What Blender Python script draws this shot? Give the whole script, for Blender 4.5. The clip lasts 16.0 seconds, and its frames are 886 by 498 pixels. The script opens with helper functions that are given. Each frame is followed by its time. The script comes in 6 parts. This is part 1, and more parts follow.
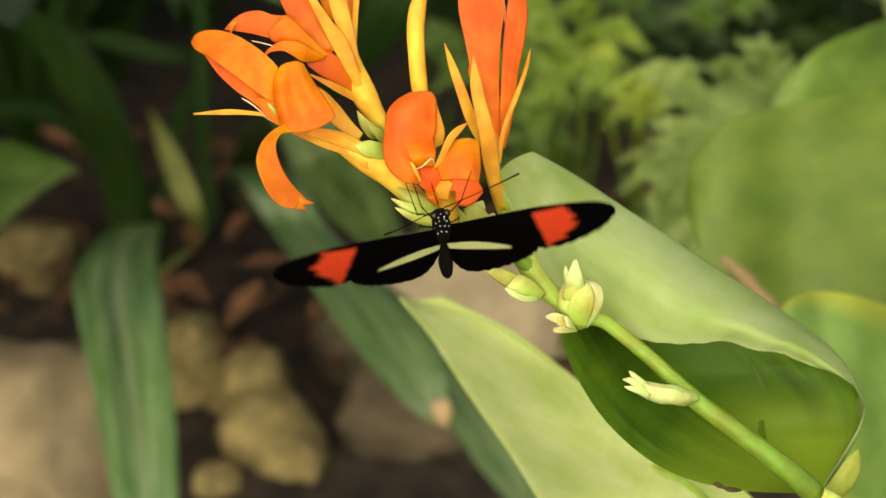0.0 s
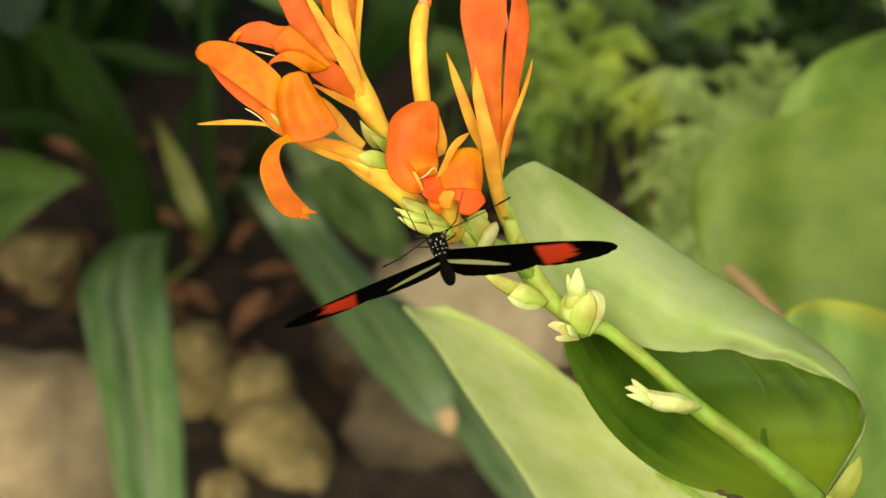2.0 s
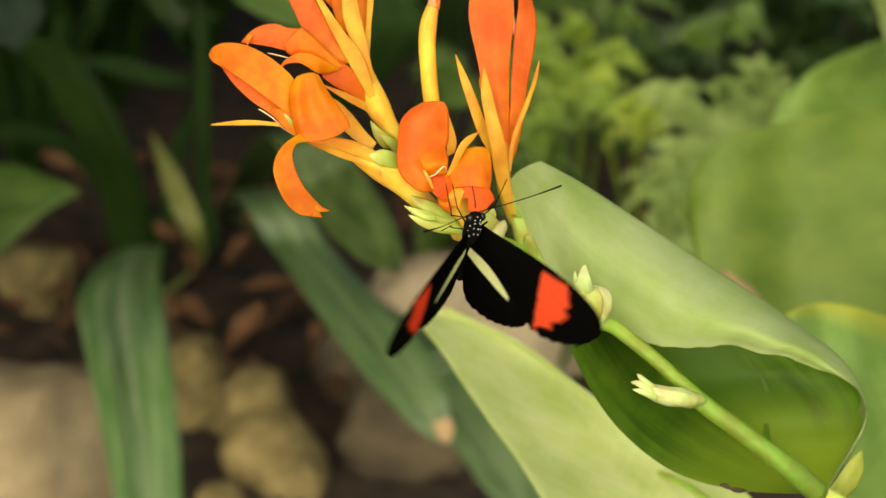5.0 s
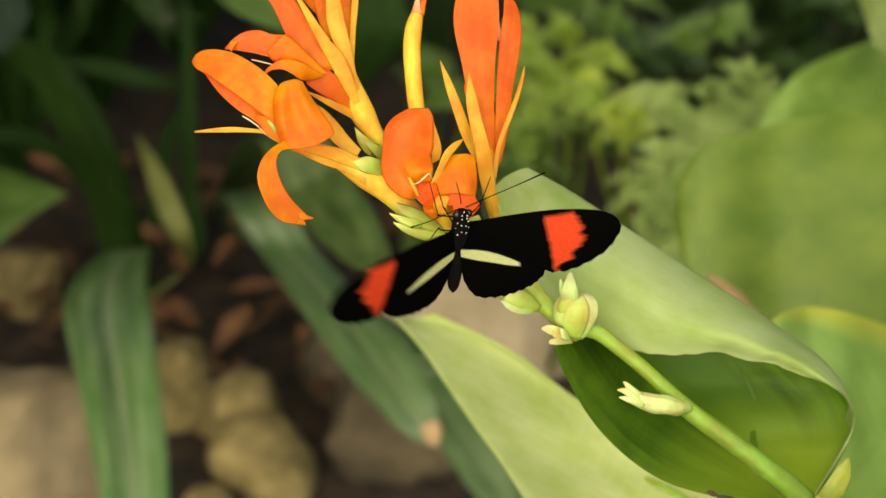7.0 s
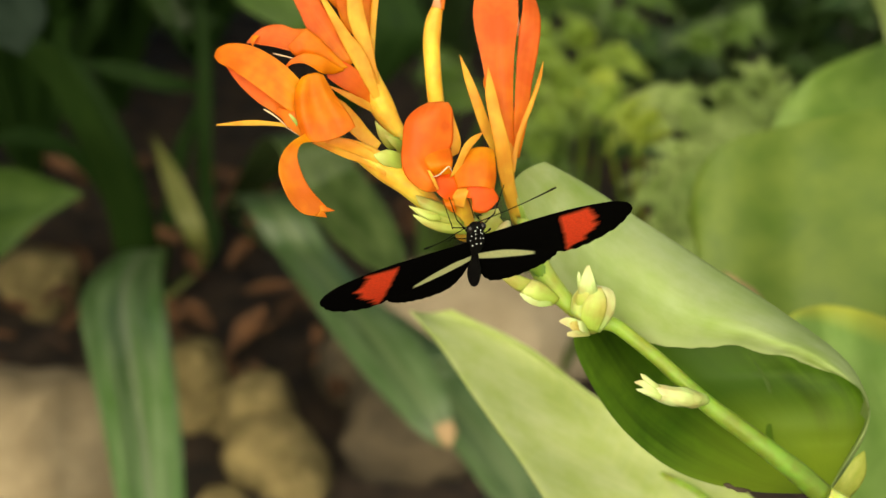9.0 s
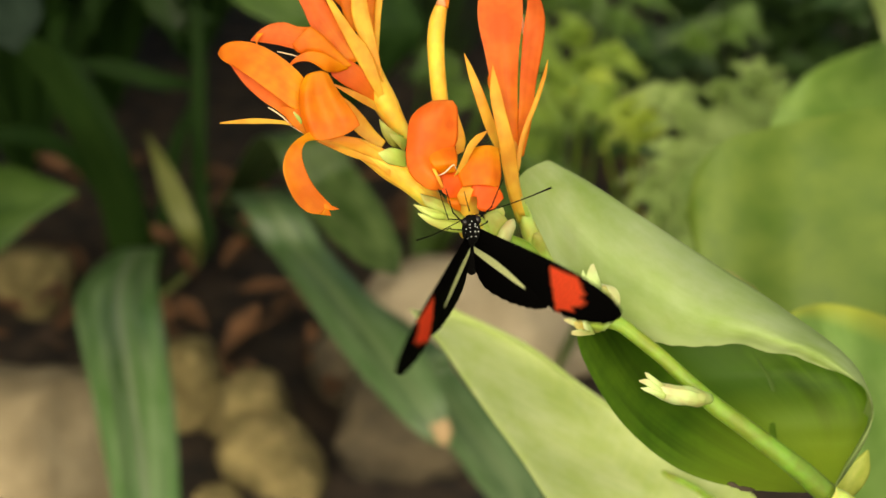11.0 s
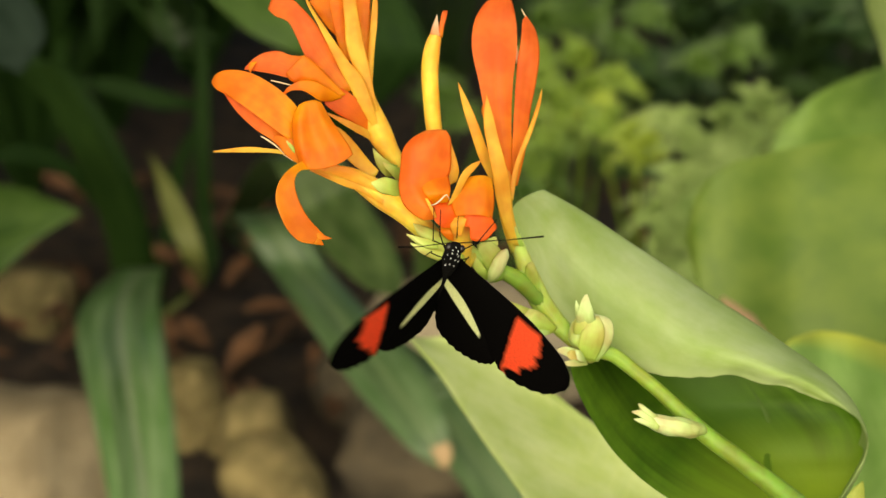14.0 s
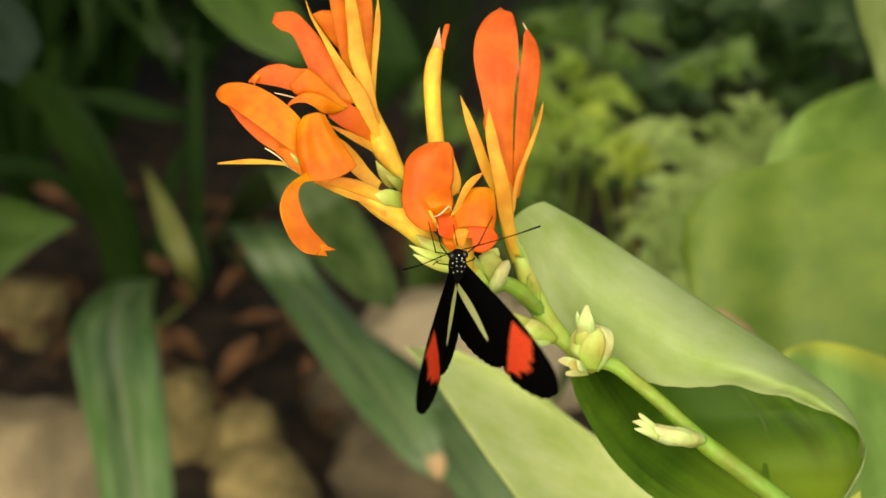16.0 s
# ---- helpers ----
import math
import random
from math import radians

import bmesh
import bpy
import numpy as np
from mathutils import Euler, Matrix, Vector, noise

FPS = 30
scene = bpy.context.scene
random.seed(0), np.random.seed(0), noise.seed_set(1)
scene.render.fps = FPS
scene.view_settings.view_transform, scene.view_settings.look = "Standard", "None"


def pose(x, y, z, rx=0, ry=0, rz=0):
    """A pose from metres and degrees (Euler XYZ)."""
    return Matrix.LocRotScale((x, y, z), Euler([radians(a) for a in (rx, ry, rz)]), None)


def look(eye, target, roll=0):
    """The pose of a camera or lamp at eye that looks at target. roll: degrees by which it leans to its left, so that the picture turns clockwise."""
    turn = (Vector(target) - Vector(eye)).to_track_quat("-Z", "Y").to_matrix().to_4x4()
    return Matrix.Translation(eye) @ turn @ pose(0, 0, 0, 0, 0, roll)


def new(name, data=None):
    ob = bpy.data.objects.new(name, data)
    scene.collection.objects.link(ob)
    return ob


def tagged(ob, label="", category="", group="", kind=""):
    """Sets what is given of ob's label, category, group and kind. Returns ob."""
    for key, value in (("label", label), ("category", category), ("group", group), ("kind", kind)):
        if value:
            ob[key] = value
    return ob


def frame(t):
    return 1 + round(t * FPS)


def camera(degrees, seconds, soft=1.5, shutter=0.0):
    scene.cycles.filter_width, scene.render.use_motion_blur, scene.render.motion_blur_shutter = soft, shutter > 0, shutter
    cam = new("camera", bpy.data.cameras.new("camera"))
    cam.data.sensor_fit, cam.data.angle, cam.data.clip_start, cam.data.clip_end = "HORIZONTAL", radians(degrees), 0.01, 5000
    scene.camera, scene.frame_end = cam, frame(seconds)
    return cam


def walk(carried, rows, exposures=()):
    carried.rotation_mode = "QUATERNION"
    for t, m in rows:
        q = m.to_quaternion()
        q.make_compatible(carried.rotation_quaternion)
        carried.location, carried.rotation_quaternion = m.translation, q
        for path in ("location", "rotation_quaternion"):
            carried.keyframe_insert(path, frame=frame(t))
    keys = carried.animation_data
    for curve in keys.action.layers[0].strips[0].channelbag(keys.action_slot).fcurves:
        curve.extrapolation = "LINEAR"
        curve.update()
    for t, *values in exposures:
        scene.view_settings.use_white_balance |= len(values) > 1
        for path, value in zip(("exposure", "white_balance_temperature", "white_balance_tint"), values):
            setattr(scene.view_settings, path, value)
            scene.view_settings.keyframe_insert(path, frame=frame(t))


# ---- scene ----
# The lens and the slow hand-held drift of the camera: seconds, eye, target, roll
PATH = [
    (0.0, (0.00000, -0.31947, 0.92369), (0.00000, -0.00000, 0.69999), 0.000),
    (0.5, (0.00040, -0.32053, 0.92395), (-0.00034, -0.00068, 0.70081), -0.153),
    (1.0, (0.00022, -0.32295, 0.92435), (-0.00131, -0.00280, 0.70163), -0.119),
    (1.5, (0.00010, -0.32151, 0.92403), (-0.00134, -0.00108, 0.70171), -0.182),
    (2.0, (0.00090, -0.32115, 0.92487), (-0.00053, -0.00069, 0.70261), -0.253),
    (2.5, (-0.00082, -0.32129, 0.92492), (-0.00211, -0.00075, 0.70278), -0.033),
    (3.0, (-0.00173, -0.32358, 0.92509), (-0.00318, -0.00299, 0.70301), 0.037),
    (3.5, (-0.00261, -0.32634, 0.92482), (-0.00432, -0.00532, 0.70337), 0.046),
    (4.0, (-0.00263, -0.32969, 0.92585), (-0.00385, -0.00769, 0.70582), -0.172),
    (6.5, (-0.00443, -0.32848, 0.92572), (-0.00121, -0.00594, 0.70649), 0.073),
    (7.0, (-0.00264, -0.32705, 0.92584), (0.00047, -0.00463, 0.70644), -0.043),
    (7.5, (-0.00225, -0.32897, 0.92609), (-0.00018, -0.00648, 0.70677), 0.035),
    (8.0, (-0.00190, -0.33115, 0.92712), (-0.00062, -0.00859, 0.70791), -0.113),
    (8.5, (-0.00348, -0.33084, 0.92599), (-0.00287, -0.00779, 0.70750), -0.136),
    (9.0, (-0.00400, -0.33133, 0.92563), (-0.00333, -0.00830, 0.70712), -0.134),
    (11.5, (-0.00694, -0.33004, 0.92518), (-0.00306, -0.00722, 0.70639), 0.214),
    (12.0, (-0.00595, -0.32945, 0.92615), (-0.00053, -0.00611, 0.70817), 0.317),
    (12.5, (-0.00599, -0.32974, 0.92744), (-0.00254, -0.00571, 0.71043), 0.294),
    (13.0, (-0.00552, -0.32974, 0.92728), (-0.00274, -0.00516, 0.71108), 0.141),
    (13.5, (-0.00531, -0.32995, 0.92718), (-0.00352, -0.00503, 0.71148), 0.202),
    (14.0, (-0.00392, -0.32857, 0.92665), (-0.00282, -0.00375, 0.71080), 0.190),
    (14.5, (-0.00552, -0.32889, 0.92668), (-0.00360, -0.00448, 0.71022), 0.250),
    (15.0, (-0.00563, -0.33038, 0.92766), (-0.00349, -0.00526, 0.71227), 0.251),
    (15.5, (-0.00663, -0.33180, 0.92742), (-0.00355, -0.00600, 0.71307), 0.437),
    (16.0, (-0.00660, -0.33164, 0.92860), (-0.00337, -0.00561, 0.71462), 0.417),
]

cam = camera(25, 16.0, soft=1.5, shutter=0.5)
walk(cam, [(t, look(eye, target, roll)) for t, eye, target, roll in PATH], [(0, 0.65, 7600, 8), (16, 0.65, 7600, 8)])
cam.data.dof.use_dof = True
cam.data.dof.focus_distance = 0.388
cam.data.dof.aperture_fstop = 21.0
cam.data.dof.aperture_blades = 0

# ---- light ----
SUN_EL, SUN_AZ = radians(44), radians(192)
world = bpy.data.worlds.new("sky")
scene.world = world
world.use_nodes = True
wn = world.node_tree.nodes
sky = wn.new("ShaderNodeTexSky")
sky.sky_type, sky.sun_disc = "NISHITA", False
sky.sun_elevation, sky.sun_rotation = SUN_EL, SUN_AZ
sky.air_density, sky.dust_density = 1.0, 3.0
world.node_tree.links.new(sky.outputs[0], wn["Background"].inputs[0])
wn["Background"].inputs[1].default_value = 0.07
sun = new("sun", bpy.data.lights.new("sun", "SUN"))
sun.data.energy, sun.data.angle, sun.data.color = 2.6, radians(95), (1.0, 0.95, 0.74)
sun.matrix_world = look((0, 0, 0), (-math.sin(SUN_AZ) * math.cos(SUN_EL), -math.cos(SUN_AZ) * math.cos(SUN_EL), -math.sin(SUN_EL)))


# ---- materials ----
def mat_new(name):
    m = bpy.data.materials.new(name)
    m.use_nodes = True
    return m, m.node_tree.nodes, m.node_tree.links, m.node_tree.nodes["Principled BSDF"]


def ramp(nodes, stops):
    r = nodes.new("ShaderNodeValToRGB")
    el = r.color_ramp.elements
    while len(el) < len(stops):
        el.new(0.5)
    for e, (p, c) in zip(el, stops):
        e.position, e.color = p, (*c, 1)
    return r


def noise_node(nodes, links, vec, scale, detail=4, rough=0.55):
    n = nodes.new("ShaderNodeTexNoise")
    n.inputs["Scale"].default_value, n.inputs["Detail"].default_value, n.inputs["Roughness"].default_value = scale, detail, rough
    if vec is not None:
        links.new(vec, n.inputs["Vector"])
    return n


def stretch(nodes, links, vec, sx, sy, sz=1.0):
    mp = nodes.new("ShaderNodeMapping")
    mp.inputs["Scale"].default_value = (sx, sy, sz)
    links.new(vec, mp.inputs["Vector"])
    return mp.outputs[0]


def mixed(nodes, links, fac, a, b, blend="MIX"):
    mx = nodes.new("ShaderNodeMix")
    mx.data_type, mx.blend_type = "RGBA", blend
    for sock, val in ((0, fac), (6, a), (7, b)):
        if hasattr(val, "is_linked"):
            links.new(val, mx.inputs[sock])
        else:
            mx.inputs[sock].default_value = val if sock == 0 else (*val, 1)
    return mx.outputs[2]


def bumped(nodes, links, p, height, strength, distance):
    b = nodes.new("ShaderNodeBump")
    b.inputs["Strength"].default_value, b.inputs["Distance"].default_value = strength, distance
    links.new(height, b.inputs["Height"])
    links.new(b.outputs[0], p.inputs["Normal"])


def thin(nodes, links, p, col, amount):
    """Lets light through a thin petal or leaf."""
    tr = nodes.new("ShaderNodeBsdfTranslucent")
    mx = nodes.new("ShaderNodeMixShader")
    mx.inputs[0].default_value = amount
    links.new(col, tr.inputs["Color"])
    links.new(p.outputs[0], mx.inputs[1])
    links.new(tr.outputs[0], mx.inputs[2])
    links.new(mx.outputs[0], nodes["Material Output"].inputs["Surface"])


def petal_material(name, stops, amount=0.35, rough=0.42, flesh=0.0):
    """Stops run from the base of the petal to its tip; fine streaks run along it."""
    m, n, l, p = mat_new(name)
    uv = n.new("ShaderNodeTexCoord").outputs["UV"]
    sep = n.new("ShaderNodeSeparateXYZ")
    l.new(uv, sep.inputs[0])
    r = ramp(n, stops)
    wob = noise_node(n, l, stretch(n, l, uv, 5, 1.6), 2.0)
    ad = n.new("ShaderNodeMath")
    ad.operation = "MULTIPLY_ADD"
    l.new(wob.outputs["Fac"], ad.inputs[0])
    ad.inputs[1].default_value = 0.35
    sb = n.new("ShaderNodeMath")
    sb.operation = "ADD"
    l.new(sep.outputs["Y"], sb.inputs[0])
    sb.inputs[1].default_value = -0.17
    l.new(sb.outputs[0], ad.inputs[2])
    l.new(ad.outputs[0], r.inputs[0])
    drift = noise_node(n, l, n.new("ShaderNodeTexCoord").outputs["Object"], 190, 2)
    dr = ramp(n, [(0.38, (0.90, 0.80, 0.75)), (0.62, (1.0, 1.16, 1.1))])
    l.new(drift.outputs["Fac"], dr.inputs[0])
    toned = mixed(n, l, 1.0, r.outputs[0], dr.outputs[0], "MULTIPLY")
    streak = noise_node(n, l, stretch(n, l, uv, 38, 1.5), 1.0, 5)
    dark = ramp(n, [(0.3, (0.86, 0.80, 0.74)), (0.62, (1, 1, 1))])
    l.new(streak.outputs["Fac"], dark.inputs[0])
    col = mixed(n, l, 0.35, toned, dark.outputs[0], "MULTIPLY")
    l.new(col, p.inputs["Base Color"])
    p.inputs["Roughness"].default_value = rough
    p.inputs["Specular IOR Level"].default_value = 0.35
    bumped(n, l, p, streak.outputs["Fac"], 0.1, 0.0002)
    if flesh:
        p.inputs["Subsurface Weight"].default_value = flesh
        p.inputs["Subsurface Radius"].default_value = (1.0, 0.8, 0.35)
        p.inputs["Subsurface Scale"].default_value = 0.003
    else:
        thin(n, l, p, col, amount)
    return m


def leaf_material(name, dark, pale, veins=34, slant=7.0, amount=0.22, rough=0.38, rim=None, midrib=None, vein_dark=0.75, along=False, centre=0.5, vein_pale=1.05, relief=0.5, gloss=0.5, rim_from=0.44, foot=None):
    """Veins leave the midrib at a slant; blotches and a pale rim vary the green."""
    m, n, l, p = mat_new(name)
    tc = n.new("ShaderNodeTexCoord")
    uv = tc.outputs["UV"]
    sep = n.new("ShaderNodeSeparateXYZ")
    l.new(uv, sep.inputs[0])
    off = n.new("ShaderNodeMath")
    off.operation = "SUBTRACT"
    l.new(sep.outputs["X"], off.inputs[0])
    off.inputs[1].default_value = centre
    ab = n.new("ShaderNodeMath")
    ab.operation = "ABSOLUTE"
    l.new(off.outputs[0], ab.inputs[0])
    k = n.new("ShaderNodeMath")
    k.operation = "MULTIPLY_ADD"
    l.new(ab.outputs[0], k.inputs[0])
    k.inputs[1].default_value = -slant / 10
    l.new(sep.outputs["Y"], k.inputs[2])
    cmb = n.new("ShaderNodeCombineXYZ")
    l.new(k.outputs[0], cmb.inputs["Y"])
    l.new(ab.outputs[0], cmb.inputs["X"])
    lines = noise_node(n, l, stretch(n, l, uv, veins, 1.2) if along else stretch(n, l, cmb.outputs[0], 1.2, veins), 1.0, 3, 0.6)
    blot = noise_node(n, l, stretch(n, l, uv, 3, 4), 1.6, 5, 0.6)
    fac = ramp(n, [(0.32, (0, 0, 0)), (0.68, (1, 1, 1))])
    l.new(blot.outputs["Fac"], fac.inputs[0])
    col = mixed(n, l, fac.outputs[0], dark, pale)
    vr = ramp(n, [(0.35, (vein_dark, vein_dark + 0.04, vein_dark - 0.02)), (0.62, (vein_pale, vein_pale - 0.01, vein_pale - 0.05))])
    l.new(lines.outputs["Fac"], vr.inputs[0])
    col = mixed(n, l, 0.7, col, vr.outputs[0], "MULTIPLY")
    if midrib:
        mr = ramp(n, [(0.0, (1, 1, 1)), (0.03, (0.8, 0.8, 0.8)), (0.07, (0, 0, 0))])
        l.new(ab.outputs[0], mr.inputs[0])
        col = mixed(n, l, mr.outputs[0], col, midrib)
    if rim:
        rr = ramp(n, [(rim_from, (0, 0, 0)), (0.495, (1, 1, 1))])
        l.new(ab.outputs[0], rr.inputs[0])
        col = mixed(n, l, rr.outputs[0], col, rim)
    if foot:
        # yellower towards the leaf's foot
        fade = n.new("ShaderNodeMath")
        fade.operation = "MULTIPLY_ADD"
        l.new(blot.outputs["Fac"], fade.inputs[0])
        fade.inputs[1].default_value = 0.12
        l.new(sep.outputs["Y"], fade.inputs[2])
        fr = ramp(n, [(0.15, (1, 1, 1)), (0.35, (0, 0, 0))])
        l.new(fade.outputs[0], fr.inputs[0])
        col = mixed(n, l, fr.outputs[0], col, foot)
    l.new(col, p.inputs["Base Color"])
    rg = ramp(n, [(0.3, (rough - 0.06,) * 3), (0.7, (rough + 0.14,) * 3)])
    l.new(blot.outputs["Fac"], rg.inputs[0])
    l.new(rg.outputs[0], p.inputs["Roughness"])
    p.inputs["Specular IOR Level"].default_value = gloss
    bumped(n, l, p, lines.outputs["Fac"], relief, 0.0008)
    thin(n, l, p, col, amount)
    return m


def plain_material(name, a, b, scale=60, rough=0.6, bump=0.4, dist=0.001, amount=0.0):
    """Two tones in noise of two sizes on the object's own coordinates."""
    m, n, l, p = mat_new(name)
    oc = n.new("ShaderNodeTexCoord").outputs["Object"]
    big = noise_node(n, l, oc, scale, 5, 0.6)
    fine = noise_node(n, l, oc, scale * 9, 4, 0.6)
    f = ramp(n, [(0.33, (0, 0, 0)), (0.67, (1, 1, 1))])
    l.new(big.outputs["Fac"], f.inputs[0])
    col = mixed(n, l, f.outputs[0], a, b)
    g = ramp(n, [(0.3, (0.75, 0.75, 0.75)), (0.7, (1.1, 1.1, 1.1))])
    l.new(fine.outputs["Fac"], g.inputs[0])
    col = mixed(n, l, 0.6, col, g.outputs[0], "MULTIPLY")
    l.new(col, p.inputs["Base Color"])
    p.inputs["Roughness"].default_value = rough
    bumped(n, l, p, fine.outputs["Fac"], bump, dist)
    if amount:
        thin(n, l, p, col, amount)
    return m


ORANGE = petal_material("orange_petal", [(0.0, (0.99, 0.46, 0.022)), (0.3, (0.99, 0.35, 0.016)), (0.7, (0.99, 0.29, 0.022)), (1.0, (0.99, 0.32, 0.028))], 0.55)
DEEP = petal_material("deep_orange_petal", [(0.0, (0.99, 0.37, 0.026)), (0.35, (0.99, 0.23, 0.034)), (1.0, (0.99, 0.215, 0.046))], 0.55)
HOOD = petal_material("hooded_petal", [(0.0, (0.99, 0.30, 0.03)), (0.4, (0.99, 0.235, 0.026)), (0.8, (0.99, 0.24, 0.030)), (1.0, (0.99, 0.29, 0.05))], 0.5)
HEART = petal_material("amber_heart", [(0.0, (0.66, 0.52, 0.12)), (1.0, (0.76, 0.66, 0.24))], 0.3)
SCARLET = petal_material("scarlet_petal", [(0.0, (0.98, 0.17, 0.012)), (0.5, (0.98, 0.15, 0.012)), (1.0, (0.99, 0.18, 0.014))], 0.45)
AMBER = petal_material("amber_sepal", [(0.0, (0.94, 0.62, 0.09)), (0.35, (0.98, 0.56, 0.075)), (0.8, (0.99, 0.51, 0.065)), (1.0, (0.97, 0.48, 0.075))], 0.48)
TUBE = petal_material("yellow_flower_tube", [(0.0, (0.58, 0.54, 0.09)), (0.2, (0.94, 0.58, 0.075)), (0.7, (0.99, 0.55, 0.075)), (1.0, (0.99, 0.47, 0.065))], rough=0.55, flesh=0.6)
BUD_TIP = petal_material("papery_bud_scale", [(0.0, (0.95, 0.50, 0.22)), (1.0, (0.85, 0.55, 0.42))], 0.4, 0.5)
PALE = petal_material("pale_green_bract", [(0.0, (0.45, 0.57, 0.09)), (0.5, (0.61, 0.67, 0.16)), (1.0, (0.76, 0.74, 0.28))], 0.25, 0.5)
GREEN_BRACT = petal_material("green_bract", [(0.0, (0.36, 0.50, 0.08)), (0.5, (0.48, 0.58, 0.12)), (1.0, (0.62, 0.64, 0.20))], 0.25, 0.5)
POD = petal_material("pale_green_pod", [(0.0, (0.44, 0.56, 0.11)), (0.5, (0.60, 0.67, 0.20)), (1.0, (0.74, 0.74, 0.33))], 0.25, 0.5, 0.5)
CREAM = petal_material("cream_bud", [(0.0, (0.48, 0.60, 0.17)), (0.4, (0.68, 0.74, 0.32)), (1.0, (0.78, 0.80, 0.44))], 0.2, 0.5)
STAMEN = plain_material("pale_stamen", (0.85, 0.62, 0.35), (0.9, 0.75, 0.5), 300, 0.5)
STEM = petal_material("green_stem", [(0.0, (0.15, 0.27, 0.035)), (0.45, (0.27, 0.40, 0.06)), (0.75, (0.43, 0.53, 0.11)), (1.0, (0.58, 0.67, 0.18))], 0.1, 0.4, 0.7)
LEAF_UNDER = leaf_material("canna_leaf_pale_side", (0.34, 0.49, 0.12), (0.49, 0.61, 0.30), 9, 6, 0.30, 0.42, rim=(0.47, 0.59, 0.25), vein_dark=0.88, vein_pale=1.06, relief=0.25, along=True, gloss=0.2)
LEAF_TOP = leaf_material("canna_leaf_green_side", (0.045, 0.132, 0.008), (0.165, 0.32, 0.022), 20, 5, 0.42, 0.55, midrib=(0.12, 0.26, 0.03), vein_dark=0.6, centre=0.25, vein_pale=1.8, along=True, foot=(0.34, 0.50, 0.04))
LIP = plain_material("pale_leaf_lip", (0.42, 0.53, 0.20), (0.54, 0.62, 0.30), 90, 0.5, 0.2, 0.0004, 0.3)
VEIN = plain_material("pale_leaf_vein", (0.10, 0.215, 0.013), (0.145, 0.28, 0.024), 80, 0.5, 0.2, 0.0005, 0.42)
LEAF_LIME = leaf_material("lime_leaf", (0.48, 0.60, 0.17), (0.63, 0.71, 0.34), 30, 6, 0.3, 0.45, vein_dark=0.93, vein_pale=1.05, relief=0.15)
YOUNG = leaf_material("young_yellow_green_leaf", (0.33, 0.41, 0.06), (0.46, 0.50, 0.10), 20, 6, 0.3, 0.45, vein_dark=0.93, relief=0.15)
STRAP_OLIVE = leaf_material("olive_strap_leaf", (0.018, 0.042, 0.008), (0.080, 0.120, 0.040), 6, 0.5, 0.15, 0.45, along=True, vein_dark=0.55, vein_pale=1.5, gloss=0.25)
LEAF_OLIVE = leaf_material("olive_leaf", (0.088, 0.165, 0.014), (0.165, 0.245, 0.034), 9, 5, 0.2, 0.5, vein_dark=0.85)
LEAF_MOSS = leaf_material("mid_green_leaf", (0.11, 0.22, 0.025), (0.20, 0.33, 0.06), 12, 5, 0.2, 0.5, vein_dark=0.85)
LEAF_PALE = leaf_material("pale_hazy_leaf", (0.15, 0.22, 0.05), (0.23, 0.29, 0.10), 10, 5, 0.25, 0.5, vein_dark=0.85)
LEAF_YELLOW_RIM = leaf_material("yellow_rimmed_leaf", (0.15, 0.29, 0.05), (0.22, 0.36, 0.09), 14, 5, 0.25, 0.45, rim=(0.38, 0.43, 0.05), vein_dark=0.85, rim_from=0.36)
# strap greens lowered to stand for canopy shade; the bluish one holds haze too
STRAP_SHADE = leaf_material("shade_dark_strap_leaf", (0.010, 0.030, 0.006), (0.026, 0.064, 0.012), 8, 0.5, 0.12, 0.6, along=True, gloss=0.1)
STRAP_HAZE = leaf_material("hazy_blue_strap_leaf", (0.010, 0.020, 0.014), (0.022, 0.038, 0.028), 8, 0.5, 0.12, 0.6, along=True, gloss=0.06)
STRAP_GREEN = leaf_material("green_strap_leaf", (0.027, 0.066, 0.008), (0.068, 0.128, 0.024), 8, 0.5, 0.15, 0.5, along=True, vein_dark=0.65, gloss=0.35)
# two more strap greens with shade in the colour
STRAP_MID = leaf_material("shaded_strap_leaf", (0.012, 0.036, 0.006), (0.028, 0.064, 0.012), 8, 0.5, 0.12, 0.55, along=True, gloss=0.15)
STRAP_DIM = leaf_material("shade_dim_strap_leaf", (0.010, 0.032, 0.006), (0.024, 0.058, 0.012), 8, 0.5, 0.12, 0.6, along=True, gloss=0.1)
# pale midrib and streaks also carry the leaf's glossy sheen as colour
STRAP_STRIPED = leaf_material("striped_sheen_strap_leaf", (0.030, 0.080, 0.014), (0.105, 0.160, 0.075), 6, 0.5, 0.15, 0.30, midrib=(0.19, 0.24, 0.14), along=True, vein_dark=0.5, vein_pale=2.8, gloss=0.7)
STRAP_BLUE = leaf_material("blue_green_strap_leaf", (0.032, 0.075, 0.022), (0.105, 0.165, 0.074), 6, 0.5, 0.15, 0.36, midrib=(0.14, 0.20, 0.09), along=True, vein_dark=0.58, vein_pale=1.7, gloss=0.5)
STRAP_PALE = leaf_material("yellowing_strap_leaf", (0.17, 0.20, 0.05), (0.27, 0.29, 0.09), 6, 0.5, 0.2, 0.5, along=True)
FERN = plain_material("fern_leaflet", (0.075, 0.175, 0.015), (0.35, 0.49, 0.075), 12, 0.5, 0.2, 0.0006, 0.35)
FERN_PALE = plain_material("pale_leaflet", (0.21, 0.33, 0.08), (0.40, 0.52, 0.18), 14, 0.6, 0.2, 0.0006, 0.4)
FERN_YELLOW = plain_material("yellow_green_leaflet", (0.17, 0.30, 0.022), (0.42, 0.52, 0.065), 14, 0.5, 0.2, 0.0006, 0.35)
